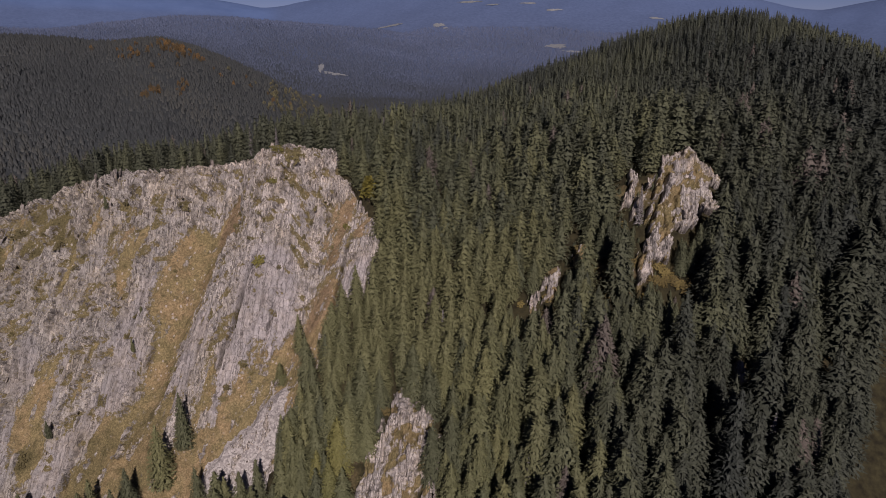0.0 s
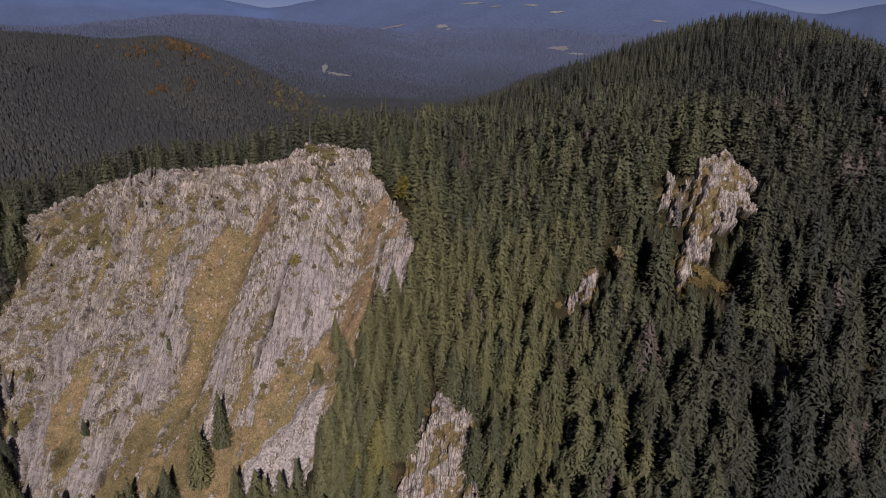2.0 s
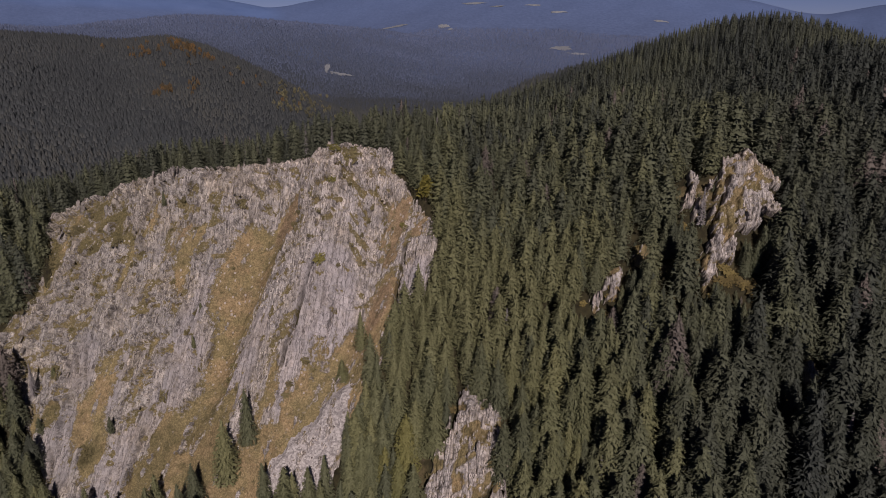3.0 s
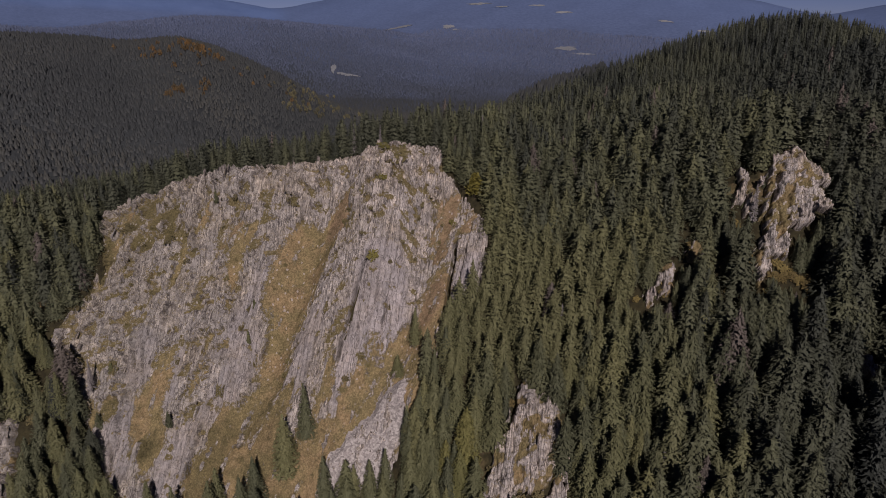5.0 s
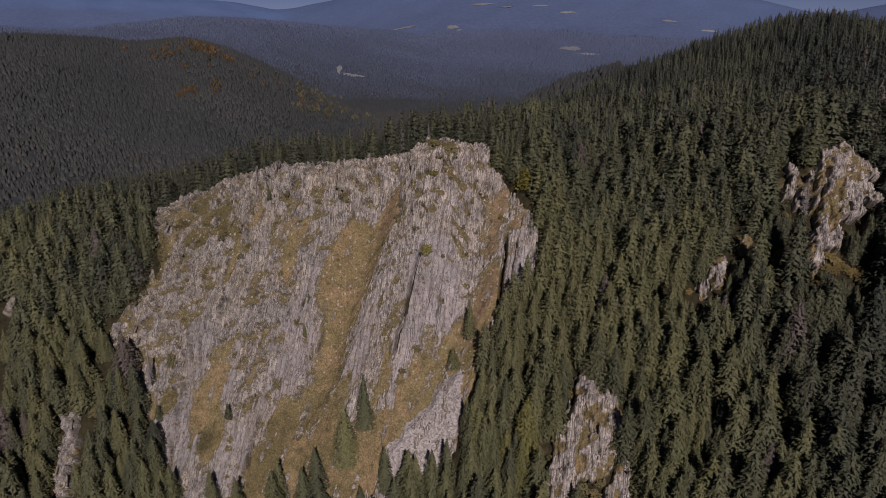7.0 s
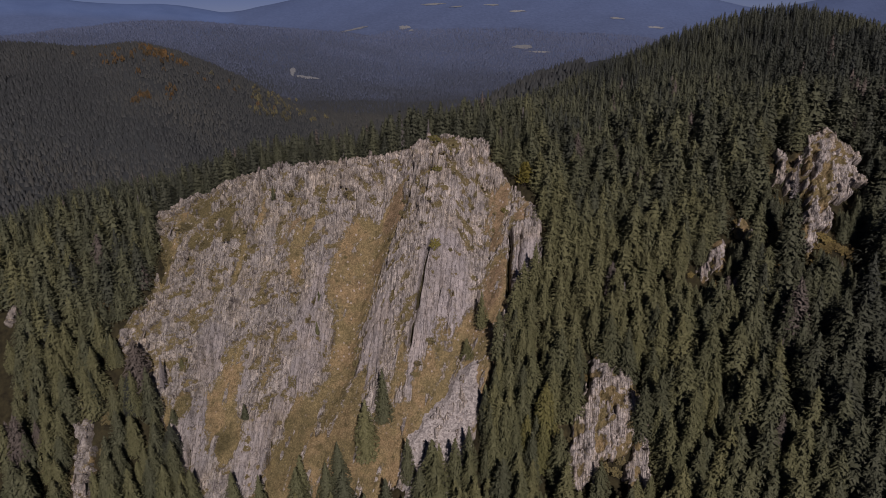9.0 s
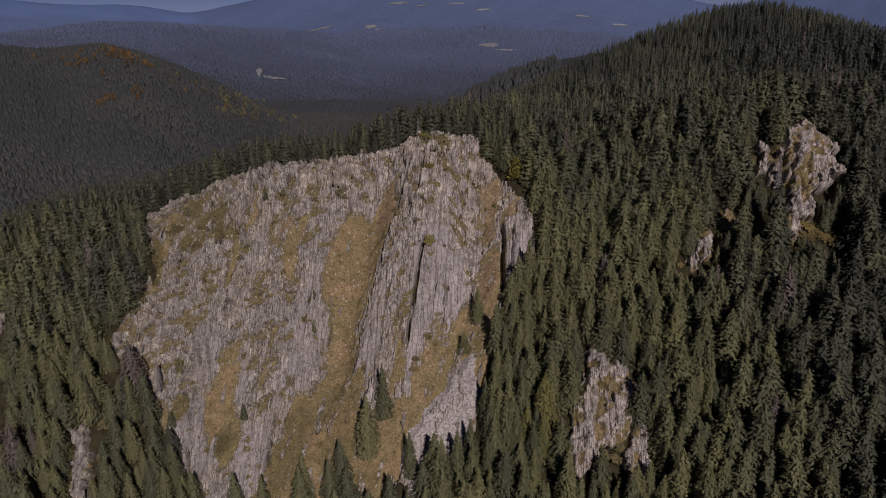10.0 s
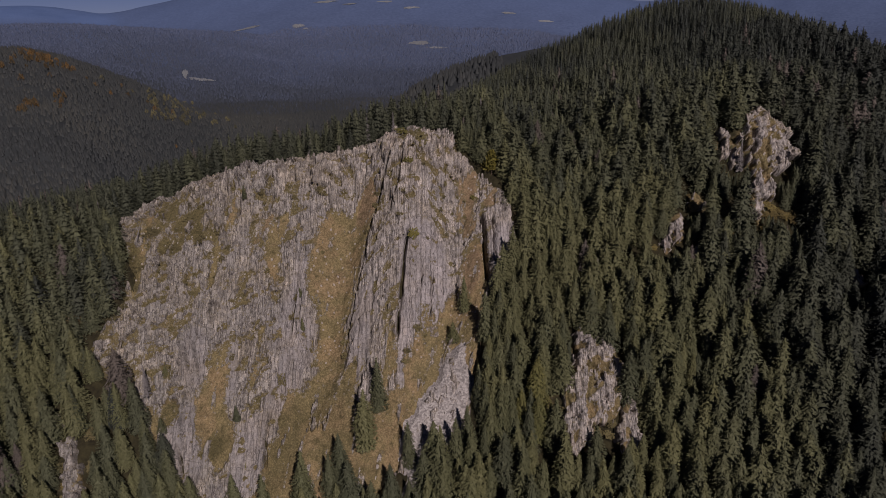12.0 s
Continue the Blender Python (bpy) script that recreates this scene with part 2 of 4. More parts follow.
def grass_colour(nt):
    """Dry tussock grass, golden brown to dull olive, with a few pale stones in it."""
    n = noise_fac(nt, 2.2, 8, stretched(nt, (1.0, 0.85, 0.85)), 0.76)
    b = noise_fac(nt, 0.09, 5)
    gold = ramp(nt, n, [(0.34, (0.104, 0.074, 0.040)), (0.5, (0.205, 0.148, 0.080)), (0.66, (0.34, 0.258, 0.152))])
    green = ramp(nt, n, [(0.34, (0.080, 0.065, 0.033)), (0.5, (0.165, 0.131, 0.065)), (0.66, (0.28, 0.222, 0.122))])
    rust = ramp(nt, n, [(0.34, (0.098, 0.065, 0.041)), (0.5, (0.188, 0.130, 0.082)), (0.66, (0.31, 0.232, 0.155))])
    turf = mix(nt, ramp(nt, b, [(0.42, (0, 0, 0)), (0.54, (1, 1, 1))]), gold, green)
    olive = ramp(nt, n, [(0.34, (0.046, 0.040, 0.020)), (0.5, (0.092, 0.077, 0.037)), (0.66, (0.18, 0.148, 0.074))])
    turf = mix(nt, ramp(nt, noise_fac(nt, 0.13, 5), [(0.60, (0, 0, 0)), (0.70, (0.7, 0.7, 0.7))]), turf, rust)
    turf = mix(nt, add(nt, "Math", {0: add(nt, "Attribute", attribute_name="rust").outputs["Fac"], 1: 0.8}, operation="MULTIPLY").outputs[0], turf, rust)
    turf = mix(nt, add(nt, "Attribute", attribute_name="olive").outputs["Fac"], turf, olive)
    tuft = ramp(nt, noise_fac(nt, 0.55, 7, rough=0.7), [(0.56, (0, 0, 0)), (0.64, (0.8, 0.8, 0.8))])
    turf = mix(nt, tuft, turf, (0.074, 0.062, 0.030))
    turf = mix(nt, 1.0, turf, ramp(nt, noise_fac(nt, 0.30, 8, rough=0.75), [(0.36, (0.62, 0.64, 0.60)), (0.52, (0.95, 0.95, 0.95)), (0.66, (1.16, 1.14, 1.10))]), "MULTIPLY")
    tone, gap = stones(nt, 0.5, 0.7)
    return mix(nt, ramp(nt, tone, [(0.982, (0, 0, 0)), (0.986, (0.7, 0.7, 0.7))]), turf, (0.34, 0.305, 0.28)), n


def make_crag():
    """Rock and dry grass, told apart by where the ledges and gullies lie."""
    m, nt, b = nodes_of("crag rock and dry turf", 0.93, 0.15)
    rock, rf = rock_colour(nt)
    grass, gf = grass_colour(nt)
    where = add(nt, "Attribute", attribute_name="turf").outputs["Fac"]
    wild = add(nt, "Math", {0: noise_fac(nt, 0.75, 9, rough=0.75), 1: -0.5}).outputs[0]
    edge = add(nt, "Math", {0: wild, 1: 2.8, 2: where}, operation="MULTIPLY_ADD").outputs[0]
    fac = ramp(nt, edge, [(0.46, (0, 0, 0)), (0.58, (1, 1, 1))])
    scrub = ramp(nt, gf, [(0.34, (0.052, 0.044, 0.023)), (0.5, (0.112, 0.093, 0.050)), (0.66, (0.20, 0.165, 0.092))])
    grass = mix(nt, ramp(nt, edge, [(0.58, (0, 0, 0)), (0.78, (1, 1, 1))]), scrub, grass)
    nt.links.new(mix(nt, fac, rock, grass), b.inputs["Base Color"])
    bump(nt, b, rf, 0.3, 0.06)
    return m


def make_rock(name="fractured grey rock"):
    m, nt, b = nodes_of(name, 0.93, 0.15)
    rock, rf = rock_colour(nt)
    rnd = add(nt, "ObjectInfo").outputs["Random"]
    nt.links.new(mix(nt, 1.0, rock, ramp(nt, rnd, [(0, (0.8, 0.78, 0.78)), (1, (1.08, 1.05, 1.02))]), "MULTIPLY"), b.inputs["Base Color"])
    bump(nt, b, rf, 0.7, 0.3)
    return m


def make_scree():
    m, nt, b = nodes_of("loose pale scree", 0.95, 0.1)
    v = add(nt, "TexVoronoi", {"Scale": 1.9, "Vector": add(nt, "NewGeometry").outputs["Position"]})
    sep = add(nt, "SeparateColor", {0: v.outputs["Color"]})
    nt.links.new(ramp(nt, sep.outputs[0], [(0, (0.17, 0.155, 0.15)), (0.5, (0.27, 0.247, 0.236)), (1, (0.38, 0.355, 0.335))]), b.inputs["Base Color"])
    bump(nt, b, v.outputs["Distance"], 0.6, 0.2)
    return m


def make_ground():
    """Needle litter and turf near by, close-grown forest floor far off, haze painted blue over the ranges."""
    m, nt, b = nodes_of("forest floor", 0.95, 0.1)
    grass, gf = grass_colour(nt)
    litter = ramp(nt, noise_fac(nt, 0.5, 6), [(0.3, (0.016, 0.014, 0.009)), (0.7, (0.044, 0.039, 0.020))])
    near = mix(nt, ramp(nt, noise_fac(nt, 0.05, 4), [(0.60, (0, 0, 0)), (0.70, (0.8, 0.8, 0.8))]), litter, grass)
    # far canopy colour includes a grey-blue haze cast
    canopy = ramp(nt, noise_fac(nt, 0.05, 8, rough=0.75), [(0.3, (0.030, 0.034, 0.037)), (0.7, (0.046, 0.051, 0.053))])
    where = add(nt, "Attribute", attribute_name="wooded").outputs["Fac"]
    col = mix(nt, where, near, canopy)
    # distance haze, mixed straight into the base colour
    for key, dark, light, scale in (("blue_haze", (0.058, 0.080, 0.145), (0.098, 0.130, 0.225), 0.06), ("pale_haze", (0.076, 0.122, 0.250), (0.098, 0.150, 0.295), 0.006)):
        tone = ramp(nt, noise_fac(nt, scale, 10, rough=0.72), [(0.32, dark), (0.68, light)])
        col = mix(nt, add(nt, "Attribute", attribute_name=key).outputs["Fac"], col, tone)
    nt.links.new(col, b.inputs["Base Color"])
    bump(nt, b, noise_fac(nt, 0.1, 5), 0.6, 3.0)
    return m


def make_leaf(name, dark, mid, light, attribute=""):
    m, nt, b = nodes_of(name, 0.75, 0.25)
    pick = add(nt, "Attribute", attribute_name=attribute).outputs["Fac"] if attribute else add(nt, "ObjectInfo").outputs["Random"]
    col = ramp(nt, pick, [(0.0, dark), (0.5, mid), (0.9, light), (0.96, (0.10, 0.085, 0.075))] if attribute else [(0.0, dark), (0.55, mid), (1.0, light)])
    grain = ramp(nt, noise_fac(nt, 4.0, 4, rough=0.7), [(0.32, (0.48, 0.48, 0.48)), (0.68, (1.42, 1.42, 1.38))])
    nt.links.new(mix(nt, 1.0, col, grain, "MULTIPLY"), b.inputs["Base Color"])
    return m


def make_bark(name, dark, light):
    m, nt, b = nodes_of(name, 0.95, 0.1)
    nt.links.new(ramp(nt, noise_fac(nt, 3.0, 5, stretched(nt, (3, 3, 0.6))), [(0.3, dark), (0.7, light)]), b.inputs["Base Color"])
    return m


CRAG, ROCK, SCREE, GROUND = make_crag(), make_rock(), make_scree(), make_ground()
NEEDLES = make_leaf("spruce needles", (0.060, 0.066, 0.040), (0.094, 0.098, 0.049), (0.128, 0.126, 0.058))
YELLOW_NEEDLES = make_leaf("yellowing spruce needles", (0.098, 0.099, 0.040), (0.112, 0.110, 0.041), (0.128, 0.121, 0.042))
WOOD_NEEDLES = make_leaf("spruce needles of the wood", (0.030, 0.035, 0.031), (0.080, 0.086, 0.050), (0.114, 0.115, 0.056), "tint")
# needle colour greyed and blued to carry haze across the valley
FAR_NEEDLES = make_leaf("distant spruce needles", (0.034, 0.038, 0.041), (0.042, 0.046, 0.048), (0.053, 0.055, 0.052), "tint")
# blue distance haze is put into this needle colour
HAZY_NEEDLES = make_leaf("far spruce needles tinted with blue haze", (0.040, 0.046, 0.056), (0.064, 0.080, 0.128), (0.090, 0.113, 0.190), "tint")
AUTUMN = make_leaf("orange beech leaves", (0.070, 0.053, 0.030), (0.105, 0.068, 0.031), (0.160, 0.092, 0.034), "tint")
LARCH = make_leaf("dull yellow larch needles", (0.075, 0.072, 0.045), (0.105, 0.097, 0.055), (0.15, 0.135, 0.07), "tint")
MEADOW = make_leaf("mown pasture", (0.165, 0.175, 0.19), (0.195, 0.205, 0.22), (0.225, 0.235, 0.25))
BARK = make_bark("spruce bark", (0.045, 0.033, 0.024), (0.13, 0.10, 0.075))
DEAD = make_bark("bleached dead wood", (0.11, 0.10, 0.10), (0.23, 0.213, 0.21))
SHRUB = make_leaf("juniper shrub leaves", (0.075, 0.063, 0.030), (0.105, 0.088, 0.040), (0.135, 0.113, 0.050))
MOSS = make_leaf("yellow-green bilberry leaves", (0.085, 0.078, 0.022), (0.115, 0.102, 0.026), (0.15, 0.13, 0.034))
RUST = make_leaf("rusty autumn leaves", (0.085, 0.064, 0.024), (0.125, 0.096, 0.034), (0.165, 0.13, 0.045))
GOLD = make_leaf("yellow autumn leaves", (0.105, 0.092, 0.020), (0.145, 0.125, 0.025), (0.185, 0.155, 0.034))


# ---- building helpers ----
def mesh_from(name, verts, faces, material, attrs=None):
    me = bpy.data.meshes.new(name)
    verts, faces = np.asarray(verts, np.float32), np.asarray(faces, np.int32)
    k = faces.shape[1]
    me.vertices.add(len(verts))
    me.vertices.foreach_set("co", verts.ravel())
    me.loops.add(faces.size)
    me.loops.foreach_set("vertex_index", faces.ravel())
    me.polygons.add(len(faces))
    me.polygons.foreach_set("loop_start", np.arange(0, faces.size, k, dtype=np.int32))
    me.update(calc_edges=True)
    for key, values in (attrs or {}).items():
        me.attributes.new(key, "FLOAT", "POINT").data.foreach_set("value", np.asarray(values, np.float32))
    me.materials.append(material)
    me.validate()
    return me


def grid_faces(nu, nv):
    i = np.arange(nu * nv).reshape(nu, nv)
    return np.stack([i[:-1, :-1], i[1:, :-1], i[1:, 1:], i[:-1, 1:]], -1).reshape(-1, 4)


def smooth_shade(me, yes=True):
    me.polygons.foreach_set("use_smooth", np.full(len(me.polygons), yes))


def part(name, me, parent, label=""):
    ob = new(name, me)
    ob.parent = parent
    return tagged(ob, label) if label else ob


def hash01(*ks):
    """A repeatable number from 0 to 1 for whole numbers."""
    h = np.zeros(np.broadcast(*ks).shape, np.uint64) + np.uint64(1469598103)
    for k in ks:
        h = (h ^ (np.asarray(k).astype(np.int64).astype(np.uint64))) * np.uint64(0x9E3779B97F4A7C15)
        h = h ^ (h >> np.uint64(29))
    return (h % np.uint64(100003)).astype(float) / 100003.0


def grain(x, y, seed):
    """Smooth value noise, 0 to 1, one cell a unit."""
    i, j = np.floor(x), np.floor(y)
    u, v = x - i, y - j
    u, v = u * u * (3 - 2 * u), v * v * (3 - 2 * v)
    h = lambda a, b: hash01(a, b, np.full(np.shape(a), seed))
    return (h(i, j) * (1 - u) + h(i + 1, j) * u) * (1 - v) + (h(i, j + 1) * (1 - u) + h(i + 1, j + 1) * u) * v


def slabs(q, w, width, length, seed):
    """Heights of upright slabs split into lengths, 0 to 1, with broken edges."""
    q = q / width + 0.9 * grain(q / width / 2.3, w / length / 0.9, seed + 1) + 0.35 * grain(q / width * 1.7, w / length * 3.0, seed + 5)
    i = np.floor(q)
    s = w / length + hash01(i, i * 0 + seed) * 7 + 0.5 * grain(q * 1.3, w / length, seed + 3)
    j = np.floor(s)
    return hash01(i, j, i * 0 + seed + 2) + 0.35 * (q - i) * (hash01(i, j, i * 0 + seed + 4) - 0.35) - 0.5 * (s - j) * hash01(i, j, i * 0 + seed + 6)


# ---- the ground: one sheet out to the horizon ----
def build_ground():
    ang = np.concatenate([np.linspace(-180, -62, 30), np.linspace(-58, 48, 251), np.linspace(52, 180, 32)])
    rad = np.concatenate([np.linspace(2, 110, 16), np.linspace(114, 520, 165), 520 * (4990 / 520) ** np.linspace(0.01, 1, 160)])
    a, r = np.meshgrid(np.radians(ang), rad, indexing="ij")
    x, y = r * np.sin(a), r * np.cos(a)
    z = land(x, y)
    z = z - 7.0 * (rim_at(x, y) > 0.95)
    blue, pale = haze_zones(x, y)
    me = mesh_from("ground", np.stack([x, y, z], -1).reshape(-1, 3), grid_faces(*x.shape), GROUND, {"wooded": np.clip((r.ravel() - 480) / 150, 0, 1), "blue_haze": blue.ravel(), "pale_haze": pale.ravel()})
    smooth_shade(me)
    tagged(new("ground", me), "forest floor of brown litter and dry turf rolling away to wooded hills", "ground", kind="structure")


# strips of turf on the crag: across the strata, y and half width at the upper end, the same at the lower end
GOLD_TURF = [(-70.3, 232.4, 4.3, -75.1, 227.0, 9.6), (-76.2, 226.3, 10.2, -75.8, 215.3, 9.2), (-75.8, 215.3, 9.2, -75.8, 205.4, 4.6), (-75.8, 205.4, 4.6, -71.3, 195.4, 5.0), (-98.2, 230.7, 2.5, -101.6, 226.8, 3.7),
             (-101.6, 226.8, 3.7, -97.6, 217.3, 1.7), (-117.8, 237.1, 1.6, -119.2, 231.8, 2.4), (-121.2, 229.0, 1.7, -120.9, 216.6, 1.0), (-149.5, 241.0, 3.0, -148.1, 230.0, 2.7), (-148.1, 230.0, 2.5, -146.4, 221.4, 1.6),
             (-112.1, 203.0, 3.5, -112.4, 194.6, 4.6), (-112.4, 194.6, 5.4, -105.2, 184.7, 4.1), (-98.8, 207.1, 1.1, -99.2, 195.7, 2.5), (-130.2, 195.5, 2.2, -125.4, 185.7, 1.8), (-25.4, 215.3, 3.2, -21.8, 202.3, 5.3)]
FOOT_TURF = [(-72.6, 195.9, 6.1, -77.2, 186.4, 8.3), (-80.6, 187.6, 7.8, -80.9, 177.7, 9.6), (-68.2, 182.3, 8.2, -64.3, 172.3, 8.6), (-53.1, 176.1, 7.5, -47.0, 169.5, 9.2), (-52.4, 196.8, 1.4, -49.9, 188.8, 2.6), (-42.5, 188.1, 4.7, -35.9, 196.8, 6.4),
             (-32.8, 202.2, 4.3, -22.1, 186.6, 6.6), (-38.4, 183.5, 6.9, -47.9, 181.2, 4.8), (-52.3, 188.2, 2.4, -54.0, 182.8, 2.7), (-34.6, 190.3, 5.6, -38.8, 180.8, 5.5), (-24.1, 203.4, 4.2, -21.8, 195.9, 4.5), (-64.8, 192.4, 3.4, -67.8, 187.8, 4.7)]
RUST_TURF = [(-31.2, 234.9, 5.1, -28.0, 222.9, 3.6), (-68.3, 236.6, 2.0, -67.7, 231.5, 5.0), (-21.7, 230.0, 3.1, -19.8, 225.2, 2.1), (-25.7, 211.6, 3.4, -24.3, 206.1, 3.8), (-103.6, 232.0, 1.5, -107.0, 225.7, 2.0)]
OLIVE_TURF = [(-152.4, 234.1, 3.8, -148.3, 225.5, 2.4), (-145.8, 236.5, 3.2, -141.9, 241.0, 4.5), (-131.2, 238.3, 4.2, -136.4, 236.6, 3.0), (-154.5, 218.8, 2.9, -157.4, 212.2, 3.0), (-155.2, 209.3, 2.2, -152.0, 202.6, 2.4), (-55.8, 241.7, 4.0, -46.7, 241.4, 2.5),
              (-130.4, 233.8, 2.8, -122.0, 230.3, 1.8), (-135.7, 230.8, 3.6, -141.0, 232.5, 2.0), (-124.2, 193.7, 3.3, -124.7, 190.3, 2.6), (-107.9, 185.8, 3.3, -111.8, 184.8, 1.8)]
# beds that lie in broad smooth slabs, given in the same way
SMOOTH_BEDS = [(-63.3, 206.2, 4.6, -63.1, 194.5, 5.0), (-48.4, 202.3, 2.4, -45.0, 187.8, 2.2), (-43.7, 213.8, 7.9, -41.2, 204.3, 9.8), (-109.1, 205.1, 2.8, -106.9, 196.6, 2.8), (-84.0, 205.7, 4.2, -87.7, 193.3, 5.6), (-119.0, 191.5, 5.6, -115.7, 182.6, 6.2),
               (-96.0, 187.3, 4.8, -95.9, 179.9, 5.4), (-14.8, 215.0, 4.0, -12.5, 203.1, 3.8), (-82.7, 230.2, 2.3, -82.2, 225.7, 2.2), (-122.1, 207.5, 4.0, -119.2, 201.5, 4.3), (-87.7, 219.8, 2.6, -91.0, 205.5, 3.6)]
# open clefts: across the strata and y at the top, the same at the foot, width, depth
CLEFTS = [(-23.4, 224, -18.3, 203, 0.9, 6), (-19.5, 222, -16.2, 208, 0.45, 3), (-60, 242, -65.5, 224, 0.6, 4), (-55.5, 237, -57.5, 222, 0.45, 3), (-49.5, 217, -48.8, 193, 0.75, 5),
          (-125.6, 209, -121, 202, 0.5, 4), (-121.9, 208, -117.6, 201, 0.5, 4), (-92, 186, -89, 179, 0.5, 4), (-119.9, 188, -115.4, 180, 0.55, 4), (-66, 222, -68.5, 199, 0.5, 3),
          (-103, 240, -104, 232, 0.4, 3), (-130, 226, -128, 214, 0.4, 3), (-89, 216, -88.5, 204, 0.45, 3), (-43, 212, -42.5, 200, 0.35, 2.5), (-39.5, 211, -38.6, 199, 0.35, 2.5)]


def fbm(x, y, scale, seed, octaves=4):
    return sum(0.5 ** (o + 1) * grain(x / scale * 2 ** o, y / scale * 2 ** o, seed + o) for o in range(octaves)) / (1 - 0.5 ** octaves)


def strip_depth(q, y, strips):
    """Metres inside the nearest of the strips; negative outside them."""
    best = np.full(np.shape(q), -9.0)
    for qa, ya, wa, qb, yb, wb in strips:
        s = np.clip(((q - qa) * (qb - qa) + (y - ya) * (yb - ya)) / ((qb - qa) ** 2 + (yb - ya) ** 2), 0, 1)
        best = np.maximum(best, wa + (wb - wa) * s - np.hypot(q - qa - (qb - qa) * s, 1.25 * (y - ya - (yb - ya) * s)))
    return best


def plain_at(q, y):
    """Where the beds lie in broad smooth slabs."""
    return np.clip(0.5 + 0.45 * (strip_depth(q, y, SMOOTH_BEDS) + (fbm(q, y, 4, 57) - 0.5) * 3), 0, 1)


def turf_at(x, y):
    """How far turf covers the rock, and how rusty and how olive it is."""
    q = x - 0.42 * (y - 245)
    wob = (fbm(q, y / 1.3, 5, 61, 5) - 0.5) * 5.5
    rust, olive = strip_depth(q, y, RUST_TURF) + wob, strip_depth(q, y, OLIVE_TURF) - 0.7 + 1.5 * wob
    best = np.maximum(np.maximum(strip_depth(q, y, GOLD_TURF), strip_depth(q, y, FOOT_TURF)) + wob, np.maximum(rust, olive))
    stones = (fbm(q / 0.7, y / 1.7, 2.6, 81) - 0.56) * 24 * np.clip((206 - y) / 20, 0.35, 1)
    best = np.minimum(best, 2.0) - np.maximum(stones, 0)
    ledge = (fbm(q / 1.5, y / 0.7, 2.2, 63) - 0.64 + 0.035 * (y > 222) + 0.03 * np.clip((-85 - q) / 40, 0, 1) - 0.10 * plain_at(q, y)) * 22
    t = np.clip(0.5 + np.maximum(best, np.minimum(ledge, 0.8)) * 0.26, 0, 1)
    scrubby = np.clip(0.45 + 0.3 * ledge, 0, 1) * (best < 0)
    mossy = 0.75 * np.clip((196 - y) / 8, 0, 1) * np.clip((-50 - q) / 8, 0, 1) * np.clip(3 * fbm(q, y, 9, 66) - 0.8, 0, 1)
    return np.maximum(t, 0.12), np.clip(0.5 + 0.5 * rust, 0, 1), np.maximum(np.maximum(np.clip(0.5 + 0.5 * olive, 0, 1), 0.85 * scrubby), mossy)


# the outline of the crag on its western side, across the strata
LEFT_Y, LEFT_Q = (160, 177, 190, 200, 207, 212, 218, 223, 231, 238, 246, 256), (-106, -114, -130, -144, -156, -158, -153, -150.5, -154, -161, -162, -161)


def rim_at(x, y):
    """1 on the crag, 0 off it, by its outline on the hillside."""
    q = x - 0.42 * (y - 245)
    left = np.interp(y, LEFT_Y, LEFT_Q)
    right = np.interp(y, [160, 176, 188, 200, 208, 216, 226, 236, 246, 258], [-27, -18, -16.5, -12, -8, -8, -12, -22, -36, -44])
    d = np.minimum(np.minimum(q - left, right - q), np.minimum(y - 166, 254 - y)) + (fbm(x, y, 6, 33) - 0.5) * 5
    return np.clip(d / 3.0, 0, 1)


def crack(q, w, width, length, seed):
    """Narrow open joints between columns that shift sideways every few metres: 1 in the joint, 0 beside it."""
    q = q / width + 0.7 * grain(q / width / 2.1, w / length, seed)
    i = np.floor(q)
    edge = np.minimum(q - i, 1 - q + i)
    here = hash01(np.round(q), np.floor(w / length + hash01(np.round(q), i * 0 + seed) * 9), i * 0 + seed + 1)
    return np.clip(1 - edge * width / 0.32, 0, 1) * (here > 0.45)


def strata(q, w, seed, plain=0.0):
    """Height of broken, upright bedding: slabs, chips and open joints."""
    big = slabs(q, w, 5.5, 14, seed) * 3.2
    q = q - 0.16 * w                               # the smaller splits stand more upright
    mid = slabs(q, w, 2.0, 5.0, seed + 20) * (1.9 - 1.3 * plain)
    small = slabs(q, w, 1.0, 2.3, seed + 40) * (0.36 - 0.26 * plain)
    joint = 2.0 * crack(q, w, 2.3, 6.0, seed + 60) + (0.7 - 0.5 * plain) * crack(q, w, 1.05, 2.6, seed + 64)
    return big + mid + small - joint + 0.9


def crag_relief(x, y):
    q, w = x - 0.42 * (y - 245), (245 - y) * 1.5
    plain = plain_at(q, y)
    tones = turf_at(x, y)
    k = np.clip((tones[0] - 0.35) / 0.3, 0, 1)
    rock = strata(q, w, 11, plain) + 2.4 * np.exp(-((q + 13.5) / 4.6) ** 4 - ((y - 212) / 10) ** 4)
    crown = 2.2 * np.clip((y - 230) / 6, 0, 1) * slabs(q, w, 1.5, 5, 14)
    soil = 1.3 + 0.9 * grain(x / 2.5, y / 2.5, 71) + 0.35 * grain(x / 0.6, y / 0.6, 72)
    out = (rock + crown) * (1 - k) + soil * k - 2.8
    for qa, ya, qb, yb, width, depth in CLEFTS:
        s = np.clip((ya - y) / (ya - yb), 0, 1)
        mid = qa + (qb - qa) * s + (grain(y / 3, y * 0, 7) - 0.5) * 0.8
        ends = np.clip((ya - y) / 2, 0, 1) * np.clip((y - yb) / 2, 0, 1)
        out = out - depth * ends * np.clip(1.6 - np.abs(q - mid) / width * 1.6, 0, 1)
    return out, tones, plain


